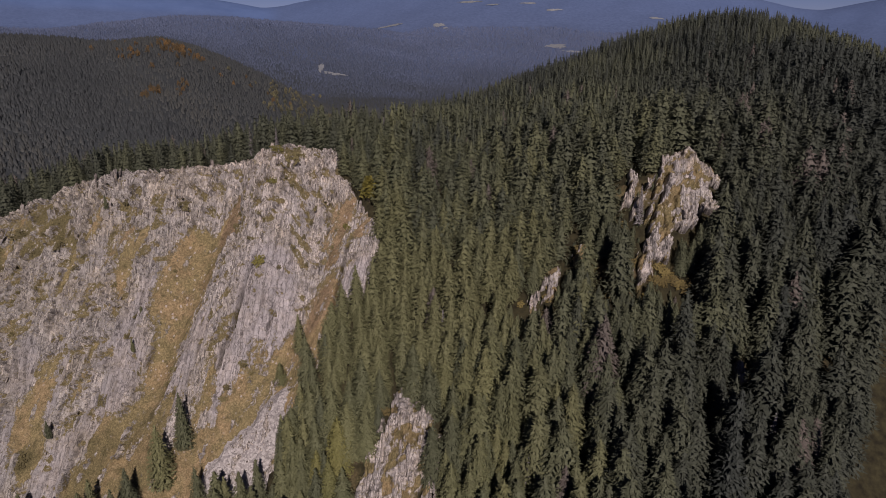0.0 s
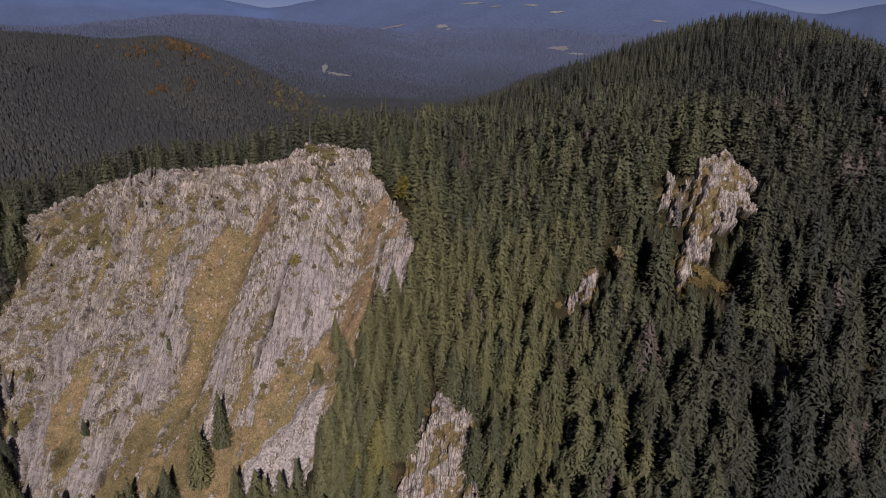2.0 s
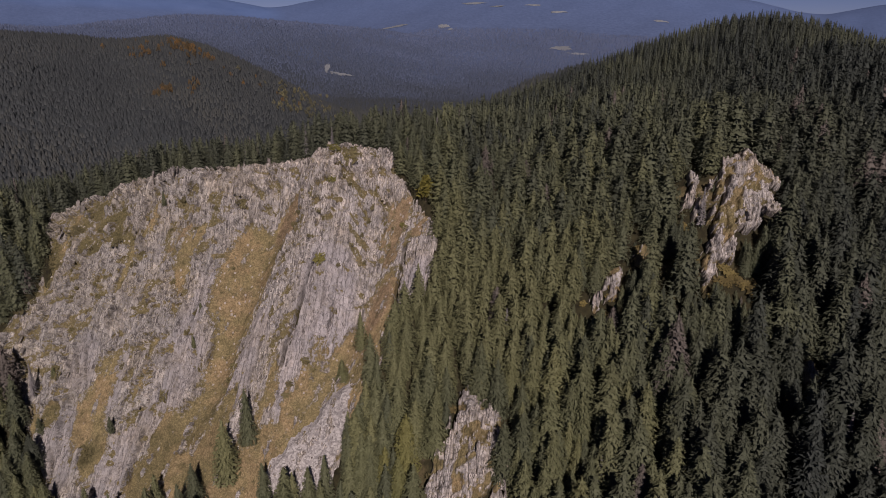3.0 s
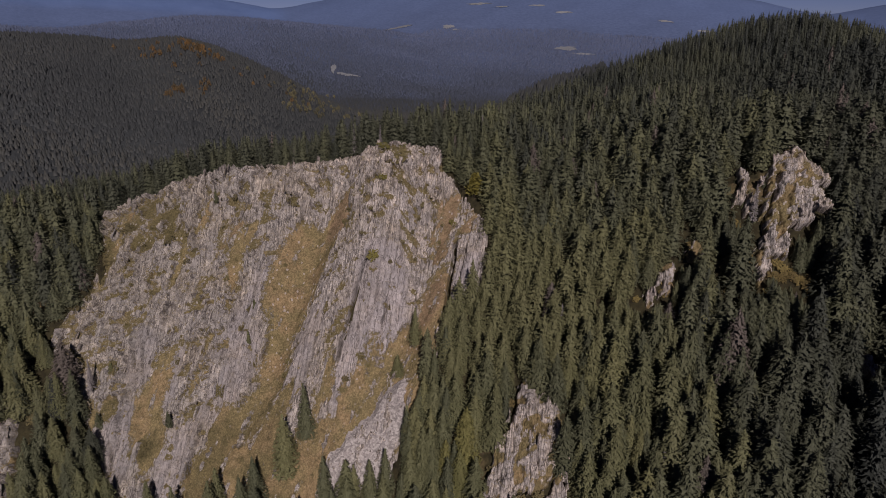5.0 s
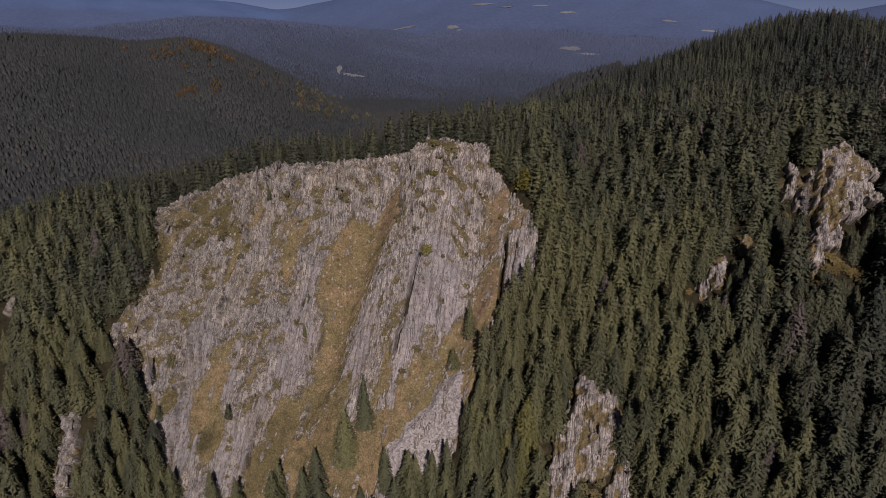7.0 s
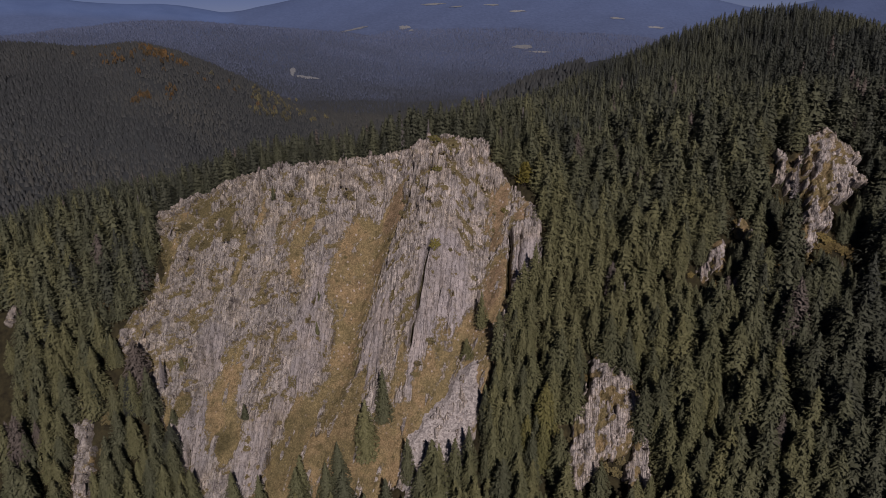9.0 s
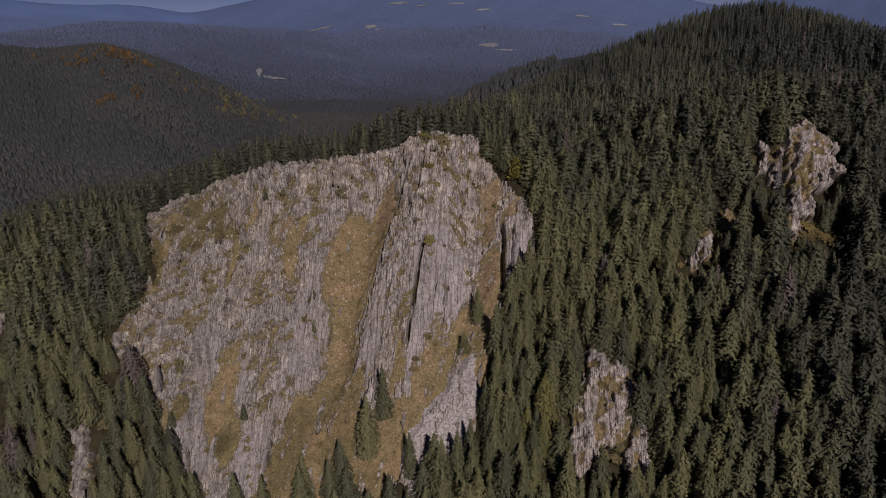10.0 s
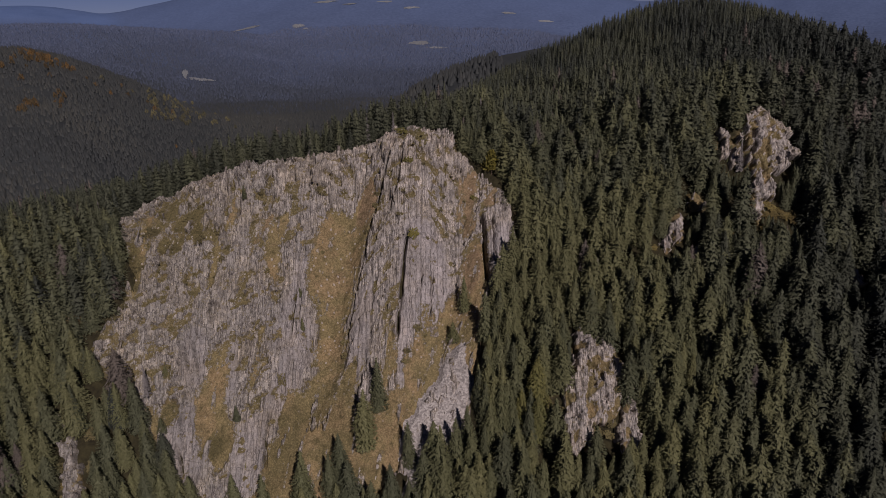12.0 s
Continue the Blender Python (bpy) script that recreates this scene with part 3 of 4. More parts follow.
def lay(x, y, out):
    """Points pushed out of the hillside by that many metres."""
    return np.stack([x - 0.06 * out, y - 0.76 * out, land(x, y) + 0.64 * out], -1)


def build_crag():
    q, y = np.meshgrid(np.arange(-165, -6, 0.27), np.arange(162, 258, 0.235), indexing="ij")
    y = y + (grain(q * 3.1, y * 2.3, 5) - 0.5) * 0.2
    x = q + 0.42 * (y - 245)
    rim = rim_at(x, y)
    d, (t, rust, olive), plain = crag_relief(x, y)
    t = np.maximum(t, 1 - np.clip(rim * 2.5, 0, 1))
    v, f = lay(x, y, d * rim - 2.6 * (1 - rim)).reshape(-1, 3), grid_faces(*x.shape)
    f = f[(rim > 0).ravel()[f].any(1)]
    used, f = np.unique(f, return_inverse=True)
    me = mesh_from("rock_face", v[used], f.reshape(-1, 4), CRAG, {"turf": t.ravel()[used], "rust": rust.ravel()[used], "olive": olive.ravel()[used], "plain": plain.ravel()[used]})
    crag = tagged(new("crag"), "steep fractured grey crag of leaning slabs with dry golden grass gullies", "cliff")
    part("rock_face", me, crag, "grey splintered rock with golden turf ledges")
    return crag


def slab_mesh(seed):
    """A splinter of bedded rock: a leaning, many-sided blade with a broken top."""
    rng = np.random.RandomState(seed)
    n = rng.randint(5, 8)
    a = np.sort(rng.uniform(0, 6.283, n))
    ring = np.stack([np.cos(a) * rng.uniform(0.75, 1.1, n) * 0.5, np.sin(a) * rng.uniform(0.7, 1.1, n) * 0.36], -1)
    v, f = [], []
    for z, s in ((-0.6, 1.15), (0.25, 1.0), (0.7, 0.82)):
        jit = rng.uniform(-0.05, 0.05, (n, 3))
        v += [(p[0] * s + j[0], p[1] * s + j[1], z + j[2]) for p, j in zip(ring, jit)]
    top = rng.uniform(0.78, 1.15, n)
    v += [(p[0] * 0.62, p[1] * 0.55, h) for p, h in zip(ring, top)]
    v.append((rng.uniform(-0.1, 0.1), 0, rng.uniform(0.9, 1.12)))
    for r in range(3):
        for k in range(n):
            b, c = r * n + k, r * n + (k + 1) % n
            f += [(b, c, c + n), (b, c + n, b + n)]
    f += [(3 * n + k, 3 * n + (k + 1) % n, 4 * n) for k in range(n)]
    return mesh_from("rock_slab", v, f, ROCK)


def build_slabs(crag):
    """Splinters that stand proud along the crest and the ribs."""
    rng = np.random.RandomState(23)
    kit = [slab_mesh(300 + k) for k in range(9)]
    done = 0
    while done < 285:
        crest = done < 140
        q = rng.uniform(-158, -34) if crest else rng.uniform(-150, -20)
        y = rng.uniform(235, 247) if crest else rng.uniform(176, 236)
        x = q + 0.42 * (y - 245)
        if rim_at(x, y) < 0.9 or turf_at(x, y)[0] > 0.42:
            continue
        d = crag_relief(np.array([x]), np.array([y]))[0]
        p = lay(np.array([x]), np.array([y]), d - (0.7 if crest else 1.15))[0]
        ob = part("rock_slab", kit[rng.randint(9)], crag)
        h = rng.uniform(1.2, 2.7) if crest else rng.uniform(1.5, 3.2)
        w = h * (rng.uniform(0.5, 0.85) if crest else rng.uniform(0.3, 0.5))
        lean = -22 if crest else -42
        ob.matrix_basis = pose(*p, lean + rng.uniform(-9, 9) + (30 if crest else 0), rng.uniform(4, 20), rng.uniform(-14, 14)) @ Matrix.Diagonal((w, w * 1.2, h, 1))
        done += 1


def outcrop(label, strips, bulge, seed, grassy=0.5):
    """A knob of the same rock that breaks through the wood, sharp along its edges."""
    ends = np.array(strips).reshape(-1, 3)
    lo, hi = (ends[:, :2] - ends[:, 2:]).min(0) - 3, (ends[:, :2] + ends[:, 2:]).max(0) + 3
    x, y = np.meshgrid(np.arange(lo[0], hi[0], 0.26), np.arange(lo[1], hi[1], 0.24), indexing="ij")
    depth = strip_depth(x, y, strips) + (fbm(x, y, 3.5, seed) - 0.5) * 2.4 + (slabs(x - 0.2 * y, 1.5 * y, 1.8, 5.0, seed + 31) - 0.6) * min(3.0, 0.9 + 0.12 * (hi[0] - lo[0]))
    rim = np.clip(depth / 0.7 + 0.4, 0, 1)
    q, w = x - 0.3 * y, -1.5 * y
    t = np.clip(0.5 + (fbm(q / 1.2, y, 2.4, seed + 9, 5) - 0.70 + 0.30 * grassy * fbm(x, y, 6, seed + 3)) * 7, 0, 1)
    k = np.clip((t - 0.35) / 0.3, 0, 1)
    blocks = 0.6 * slabs(q, w, 2.6, 9.0, seed + 17) + 0.4 * slabs(q, w, 1.1, 4.0, seed + 18)
    out = strata(q, w, seed) * (0.75 - 0.3 * k) + bulge * np.clip(0.6 + depth / 12, 0, 1) * (0.35 + 1.1 * blocks)
    t = np.maximum(t, 0.16)
    v, f = lay(x, y, out * rim - 2.0 * (1 - rim)).reshape(-1, 3), grid_faces(*x.shape)
    f = f[(rim > 0).ravel()[f].any(1)]
    used, f = np.unique(f, return_inverse=True)
    top = tagged(new("rock_outcrop"), label, "rock", "outcrops in the wood")
    part("rock_face", mesh_from("rock_face", v[used], f.reshape(-1, 4), CRAG, {"turf": t.ravel()[used], "olive": 0.6 * grain(x / 4, y / 4, seed + 5).ravel()[used]}), top)
    rng = np.random.RandomState(seed)
    good = np.flatnonzero((rim.ravel() > 0.8) & (t.ravel() < 0.45))
    for i in rng.choice(good, min(22, len(good) // 90)):
        ob = part("rock_slab", SLAB_KIT[rng.randint(9)], top)
        h = rng.uniform(1.0, 2.3)
        ob.matrix_basis = pose(*(v[i] - np.array((0, 0, 0.3))), -36 + rng.uniform(-8, 8), rng.uniform(-5, 15), rng.uniform(-20, 20)) @ Matrix.Diagonal((h * 0.5, h * 0.6, h, 1))


SLAB_KIT = [slab_mesh(500 + k) for k in range(9)]
TALL, LOW = "tall splintered grey outcrop rising among dark spruces", "small pale rock outcrop half hidden between spruces"
BLUFF = [(-12.1, 179.4, 1.3, -13.2, 172.6, 2.8), (-10.0, 172.6, 6.2, -11.0, 163.9, 8.4), (-15.8, 166.3, 6.8, -20.6, 158.7, 5.5), (-5.6, 176.5, 1.8, -3.6, 169.0, 2.4), (-3.8, 170.5, 2.2, -3.6, 164.0, 2.6)]
TOWER = [(79.4, 228.6, 2.4, 77.0, 217.4, 6.8), (77.7, 217.6, 8.8, 71.0, 204.5, 7.4), (67.2, 205.3, 4.6, 64.5, 197.1, 4.3), (61.4, 198.9, 3.1, 56.9, 188.9, 1.9), (83.0, 216.0, 2.5, 81.0, 207.0, 3.0)]
PILLARS = [(60.4, 223.3, 1.1, 57.7, 212.3, 1.5), (63.0, 222.7, 1.0, 60.1, 213.7, 1.4), (64.8, 214.8, 1.2, 59.2, 208.2, 1.9)]
OUTCROPS = [("broad blocky outcrop of grey rock and rusty turf among spruces", BLUFF, 3.2, 713, 0.6), ("narrow pale rock fin beside a bigger outcrop", [(-3.6, 160.8, 1.2, -5.7, 152.7, 3.8)], 2.2, 714, 0.2),
            (TALL, TOWER, 3.0, 711, 0.85), ("slender split rock pillars beside a taller outcrop", PILLARS, 2.0, 712, 0.5),
            (LOW, [(33.5, 201.5, 3.2, 31.2, 196.0, 2.6), (28.0, 198.2, 1.0, 26.5, 194.1, 0.8)], 1.6, 717, 0.9), (LOW, [(42.8, 207.2, 2.0, 42.2, 203.3, 2.8)], 1.6, 718, 1.0), (LOW, [(35.5, 190.0, 1.0, 35.2, 187.6, 0.9)], 1.4, 719, 0.5),
            (LOW, [(79.0, 166.2, 1.3, 78.7, 163.4, 1.4)], 1.8, 720, 0.2), (LOW, [(-173.8, 187.8, 2.4, -172.0, 178.4, 2.4), (-172.0, 178.4, 2.4, -171.3, 173.0, 2.8)], 3.0, 715, 0.3), (LOW, [(-178.2, 191.9, 1.4, -174.4, 193.9, 1.5)], 1.6, 716, 0.9), (LOW, [(-205.7, 219.4, 1.7, -205.9, 216.9, 1.9)], 1.6, 721, 0.2)]


def build_outcrops():
    for label, strips, bulge, seed, grassy in OUTCROPS:
        outcrop(label, strips, bulge, seed, grassy)


SCREE_BED = [(-28.0, 188.5, 2.6, -28.0, 182.5, 5.6), (-28.4, 181.0, 7.2, -31.8, 173.5, 8.6), (-32.5, 174.8, 9.0, -30.3, 165.1, 10.5)]


def build_scree():
    """A tongue of loose stones below the crag."""
    rng = np.random.RandomState(31)
    q, y = np.meshgrid(np.arange(-48, -15, 0.35), np.arange(160, 192, 0.4), indexing="ij")
    x = q + 0.42 * (y - 245)
    rim = np.clip(0.5 + 0.4 * (strip_depth(q, y, SCREE_BED) + (fbm(x, y, 4, 44) - 0.5) * 6), 0, 1)
    stones = 0.3 * grain(q / 0.9, y / 0.8, 51) + 0.4 * grain(x / 3, y / 3, 52)
    v, f = lay(x, y, (0.45 + stones) * rim - 0.9 * (1 - rim)).reshape(-1, 3), grid_faces(*x.shape)
    f = f[(rim > 0).ravel()[f].any(1)]
    used, f = np.unique(f, return_inverse=True)
    bed = tagged(new("scree_slope"), "tongue of loose pale grey scree below the crag", "scree")
    part("stone_bed", mesh_from("stone_bed", v[used], f.reshape(-1, 4), SCREE), bed)
    for _ in range(170):
        i = rng.choice(np.flatnonzero(rim.ravel() > 0.9))
        ob = part("boulder", SLAB_KIT[rng.randint(9)], bed)
        s = 0.35 + 0.7 * rng.rand() ** 2
        ob.matrix_basis = pose(*(v[i] - np.array((0, 0, 0.1))), rng.uniform(-60, 20), rng.uniform(-40, 40), rng.uniform(0, 360)) @ Matrix.Diagonal((s, s, s, 1))


# ---- spruces ----
def spruce_shape(h, r, levels, tufts, seed, bare=0.03, points=7, tuft=1.0, skirt=1.0):
    """Vertices and triangles of a crown: shelves of ragged boughs, thick with small tufts."""
    rng = np.random.RandomState(seed)
    v, f = [], []
    lop = rng.uniform(0, 6.283, 3)

    def girth(s, a=0.0):
        swell = 0.90 + 0.16 * math.sin(2 * a + lop[0] + 5 * s) + 0.12 * math.sin(3 * a + lop[1] - 8 * s)
        return (r * (1 - s ** 1.7) * swell + 0.16) * min(1.0, 0.72 + 2.2 * s)

    shelves = max(6, levels // 2)
    for i in range(shelves):
        s = (i + 0.3) / shelves
        rise = h / shelves * 1.35
        o, a0 = len(v), rng.uniform(0, 6.283)
        for k in range(2 * points):
            a = a0 + 3.1416 * k / points + rng.uniform(-0.12, 0.12)
            g = skirt * girth(s, a) * (rng.uniform(0.70, 0.94) if k % 2 else rng.uniform(0.36, 0.54))
            v.append((g * math.cos(a), g * math.sin(a), h * (bare + (0.97 - bare) * s) - 0.10 * g + rng.uniform(-0.25, 0.25)))
        v.append((0, 0, min(h * 1.01, h * (bare + (0.97 - bare) * s) + rise)))
        f += [(o + k, o + (k + 1) % (2 * points), o + 2 * points) for k in range(2 * points)]
    s = 1 - rng.rand(tufts) ** 0.60
    s = (np.floor(s * levels) + 0.5 + rng.uniform(-0.2, 0.2, tufts)) / levels
    a = rng.uniform(0, 6.283, tufts)
    deep = 1.06 - 0.42 * rng.rand(tufts) ** 1.6
    g = np.array([girth(p, q) for p, q in zip(s, a)]) * deep
    mid = np.stack([g * np.cos(a), g * np.sin(a), h * (bare + (0.985 - bare) * s) + 0.16 * r * (1 - deep) * 3 - 0.10 * g + 0.2], -1)
    up = np.stack([0.45 * np.cos(a), 0.45 * np.sin(a), np.full(tufts, 0.8)], -1) + rng.normal(0, 0.28, (tufts, 3))
    up /= np.linalg.norm(up, axis=1)[:, None]
    out = np.stack([np.cos(a), np.sin(a), rng.uniform(-0.45, 0.35, tufts)], -1) + rng.normal(0, 0.45, (tufts, 3))
    out -= up * (out * up).sum(1)[:, None]
    out /= np.linalg.norm(out, axis=1)[:, None]
    side = np.cross(up, out)
    L = (rng.uniform(0.42, 0.84, tufts) * tuft)[:, None]
    W = L * rng.uniform(0.30, 0.52, tufts)[:, None]
    tri = np.stack([mid + out * L, mid - out * 0.55 * L + side * W, mid - out * 0.55 * L - side * W], 1).reshape(-1, 3)
    o = len(v)
    f = np.concatenate([np.array(f), np.arange(3 * tufts).reshape(-1, 3) + o])
    v = np.concatenate([np.array(v), tri])
    lead = np.array([(0.10, 0, h * 0.92), (-0.05, 0.09, h * 0.92), (-0.05, -0.09, h * 0.92), (0, 0, h * 1.03)])
    o = len(v)
    return np.concatenate([v, lead]), np.concatenate([f, [(o, o + 1, o + 3), (o + 1, o + 2, o + 3), (o + 2, o, o + 3)]])


def cone_shape(h, r, sides, tiers, seed):
    """A small far-off spruce: ragged stacked skirts."""
    rng = np.random.RandomState(seed)
    v, f = [], []
    for i in range(tiers):
        z0, z1 = h * i / tiers * 0.9, h * min(1.0, (i + 1.55) / tiers)
        rr = r * (1 - i / tiers * 0.8)
        o = len(v)
        a0 = rng.uniform(0, 6)
        for k in range(sides):
            a = a0 + 6.283 * k / sides
            q = rr * rng.uniform(0.7, 1.2)
            v.append((q * math.cos(a), q * math.sin(a), z0 + rng.uniform(-0.06, 0.06) * h))
        v.append((0, 0, z1))
        f += [(o + k, o + (k + 1) % sides, o + sides) for k in range(sides)]
    return np.array(v), np.array(f)


def trunk_mesh(h, r, name="trunk", material=None, sides=7):
    v, f = [], []
    rings = [(-0.8, 1.25), (0.3, 1.0), (h * 0.5, 0.6), (h * 0.95, 0.12)]
    for z, s in rings:
        for k in range(sides):
            a = 6.283 * k / sides
            v.append((r * s * math.cos(a), r * s * math.sin(a), z))
    for i in range(len(rings) - 1):
        for k in range(sides):
            a, b = i * sides + k, i * sides + (k + 1) % sides
            f.append((a, b, b + sides, a + sides))
    return mesh_from(name, v, f, material or BARK)


def join_many(shapes, which, x, y, z, size, wide, turn, tint):
    """One big mesh out of many set-down shapes."""
    V, F, T, o = [], [], [], 0
    for k, (sv, sf) in enumerate(shapes):
        m = np.flatnonzero(which == k)
        if not len(m):
            continue
        c, s = np.cos(turn[m])[:, None], np.sin(turn[m])[:, None]
        px = (sv[:, 0] * c - sv[:, 1] * s) * (size[m] * wide[m])[:, None] + x[m][:, None]
        py = (sv[:, 0] * s + sv[:, 1] * c) * (size[m] * wide[m])[:, None] + y[m][:, None]
        pz = sv[:, 2] * size[m][:, None] + z[m][:, None]
        V.append(np.stack([px, py, pz], -1).reshape(-1, 3))
        F.append((sf[None] + (np.arange(len(m)) * len(sv))[:, None, None] + o).reshape(-1, 3))
        T.append(np.repeat(tint[m], len(sv)))
        o += len(m) * len(sv)
    return np.concatenate(V), np.concatenate(F), np.concatenate(T)


def bare_rock(x, y):
    """True where no tree stands: the crag, the outcrops and the small clearings."""
    on = rim_at(x, y) > 0.6
    q = x - 0.42 * (y - 245)
    edge = np.interp(y, [160, 172, 181, 190, 200, 208, 216, 226, 236, 246], [-24, -20, -19.5, -18.5, -14, -8, -8, -14, -26, -38])
    on |= (q > -70) & (q < edge) & (y > 166) & (y < 246)
    for _, strips, _, _, _ in OUTCROPS:
        on |= strip_depth(x, y + 1.5, strips) > 0.5
    on |= strip_depth(x, y, GLADES) > -0.6
    for cx, cy, sx, sy in CLEARINGS:
        on |= ((x - cx) / sx) ** 2 + ((y - cy) / sy) ** 2 < 1
    return on


CLEARINGS = [(-25.5, 230, 3.2, 5), (-172, 180, 5, 9), (-173, 170, 4, 6), (-167, 196, 3.5, 5), (-15, 155, 9, 4), (78, 162, 2.5, 3.5), (-205, 213, 2, 3), (-5, 150, 3, 4)]


# strips where no spruce stands: golden scrub between outcrops, and gaps keeping single trees in the camera's view
GLADES = [(51.5, 199, 1.2, 49.0, 190, 1.4), (63.0, 195, 1.6, 66.0, 188, 2.2), (66.0, 189, 2.0, 71.0, 184, 1.6), (23.5, 199, 0.6, 24.0, 195, 0.6), (-25.6, 236, 1.6, -25.6, 233, 1.6), (-29.5, 170, 1.0, -30, 161, 1.0)]


def view_size_cap(x, y):
    """Largest size of the spruces: kept small downhill of outcrops and glades so these stay in the camera's view."""
    most = np.full(x.shape, 9.0)
    strips = GLADES + [s for _, run, _, _, _ in OUTCROPS for s in run if s[0] > 20]
    for fall in np.arange(1.0, 15.0, 1.0):
        under = strip_depth(x + (x + 45) / 200 * fall, y + fall, strips) > -1.2
        most = np.where(under, np.minimum(most, 0.06 + 0.048 * fall), most)
    return most


def scatter(x0, x1, y0, y1, step, seed):
    rng = np.random.RandomState(seed)
    x, y = np.meshgrid(np.arange(x0, x1, step), np.arange(y0, y1, step), indexing="ij")
    y[1::2] += 0.5 * step                          # rows set off by half a step, so that no wide holes open
    x = (x + rng.uniform(-0.36, 0.36, x.shape) * step).ravel()
    y = (y + rng.uniform(-0.36, 0.36, y.shape) * step).ravel()
    fan = (x > np.minimum(-0.66 * y - 68, -196)) & (x < 0.655 * y + 5)
    return x[fan], y[fan]


def sited(ob, x, y, z, size, turn):
    ob.matrix_basis = pose(x, y, z, 0, 0, turn) @ Matrix.Diagonal((*size, 1))
    return ob


def build_woods():
    rng = np.random.RandomState(7)
    x, y = scatter(-330, 330, 102, 345, 4.6, 1)
    bx, by = scatter(-330, -15, 247, 345, 5.2, 3)
    mx, my = scatter(-20, 330, 206, 345, 6.6, 4)
    yx, yy = scatter(18, 92, 172, 232, 2.7, 5)
    low = view_size_cap(yx, yy) < 0.8
    x, y = np.concatenate([x, bx, mx, yx[low]]), np.concatenate([y, by, my, yy[low]])
    keep = ~bare_rock(x, y) & (rng.rand(len(x)) < 0.98) & (y > np.interp(x, [-200, -110, -30, 10, 60, 120], [158, 150, 128, 106, 106, 136]))
    keep &= ~((x > 45) & (y < 205) & (view_size_cap(x, y) > 0.8) & (rng.rand(len(x)) < np.interp(x, [45, 90], [0.5, 0.62]) * grain(x / 9, y / 14, 96)))
    x, y = x[keep], y[keep]
    fy = np.repeat(np.arange(203, 252, 1.8), 2)
    fq = np.interp(fy, LEFT_Y, LEFT_Q) - rng.uniform(0.2, 3.5, len(fy))
    gy = np.concatenate([np.arange(200, 226, 2.0), np.arange(238, 253, 1.3)])
    gq = np.interp(gy, [200, 208, 216, 226, 236, 246, 254], [-10, -6, -6, -10, -21, -35, -43]) + rng.uniform(-1.0, 2.5, len(gy))
    hx, hy = np.array([67.0, 65.5, 68.5, 56.0, 70.0, -21.5, -19.5, -47.0, -44.6, -43.5, -42.0, -46.2, -18.5, -28.5, -24.0, -31.0, -21.0, -33.5]), np.array([214.5, 210.0, 221.0, 206.0, 226.0, 232.0, 236.0, 174.6, 172.9, 170.0, 166.8, 170.1, 231.0, 240.5, 239.5, 243.0, 238.0, 246.0])
    flank = len(fy) + len(gy) + len(hy)
    x, y = np.concatenate([x, fq + 0.42 * (fy - 245), gq + 0.42 * (gy - 245), hx]), np.concatenate([y, fy, gy, hy])
    n = len(x)
    stand = grain(x / 30, y / 30, 91)
    size = (0.50 + 0.5 * rng.rand(n)) * (0.85 + 0.3 * stand) * np.where((y > 244) & (x < -20), 0.85, 1.0) * np.clip(1.05 - (y - 180) / 480, 0.68, 1.05) * np.interp(x, [0, 10, 50, 100], [1.0, 1.2, 1.25, 1.4]) ** (y < 195)
    size[-flank:] *= np.where(y[-flank:] < 180, 1.0, 0.62)
    size = np.minimum(size, view_size_cap(x, y) * rng.uniform(0.8, 1.15, n))
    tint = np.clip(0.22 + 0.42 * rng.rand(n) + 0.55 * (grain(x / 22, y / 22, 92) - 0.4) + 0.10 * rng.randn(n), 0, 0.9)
    # tint lowered eastwards and in the lower east corner, painting in shade and vignetting
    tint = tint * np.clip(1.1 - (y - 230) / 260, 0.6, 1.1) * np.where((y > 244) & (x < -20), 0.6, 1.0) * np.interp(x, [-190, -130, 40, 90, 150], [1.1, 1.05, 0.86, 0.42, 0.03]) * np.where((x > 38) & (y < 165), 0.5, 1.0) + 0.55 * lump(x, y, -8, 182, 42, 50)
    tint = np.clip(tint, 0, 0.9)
    tint[rng.rand(n) < 0.03] = 1.0
    z = land(x, y) - 0.5
    order = np.flatnonzero((y < 178) & (x > -190) & (x < 120))
    order = order[np.argsort(np.hypot(x[order] + 70, (y[order] - 166) * 1.3))[:270]]
    mine = np.zeros(n, bool)
    mine[order] = True
    shapes = [spruce_shape(20, (3.5, 4.5, 4.7)[k // 8] + 0.4 * (k % 4), (22, 20, 13)[k // 8], (800, 390, 190)[k // 8], 40 + k, points=(7, 6, 4)[k // 8], tuft=(1.05, 1.22, 1.3)[k // 8], skirt=(1.0, 0.9, 0.64)[k // 8]) for k in range(24)] + [cone_shape(20, 4.4, 6, 5, 190 + k) for k in range(8)]
    rest = ~mine
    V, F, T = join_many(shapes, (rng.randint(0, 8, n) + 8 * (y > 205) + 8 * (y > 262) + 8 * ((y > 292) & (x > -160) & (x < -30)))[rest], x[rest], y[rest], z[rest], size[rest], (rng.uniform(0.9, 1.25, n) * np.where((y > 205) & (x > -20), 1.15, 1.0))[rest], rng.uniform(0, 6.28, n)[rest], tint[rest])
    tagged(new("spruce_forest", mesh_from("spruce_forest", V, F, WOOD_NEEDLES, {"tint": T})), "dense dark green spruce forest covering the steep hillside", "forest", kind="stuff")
    kit = []
    for k in range(6):
        t = tagged(new("spruce"), "tall dark green spruce with drooping boughs on the slope", "tree", "spruces below the crag")
        part("crown", mesh_from("crown", *spruce_shape(20, 3.6 + 0.45 * (k % 3), 24, 960, 80 + k, tuft=0.96), NEEDLES), t)
        part("trunk", trunk_mesh(18, 0.24), t)
        kit.append(t)
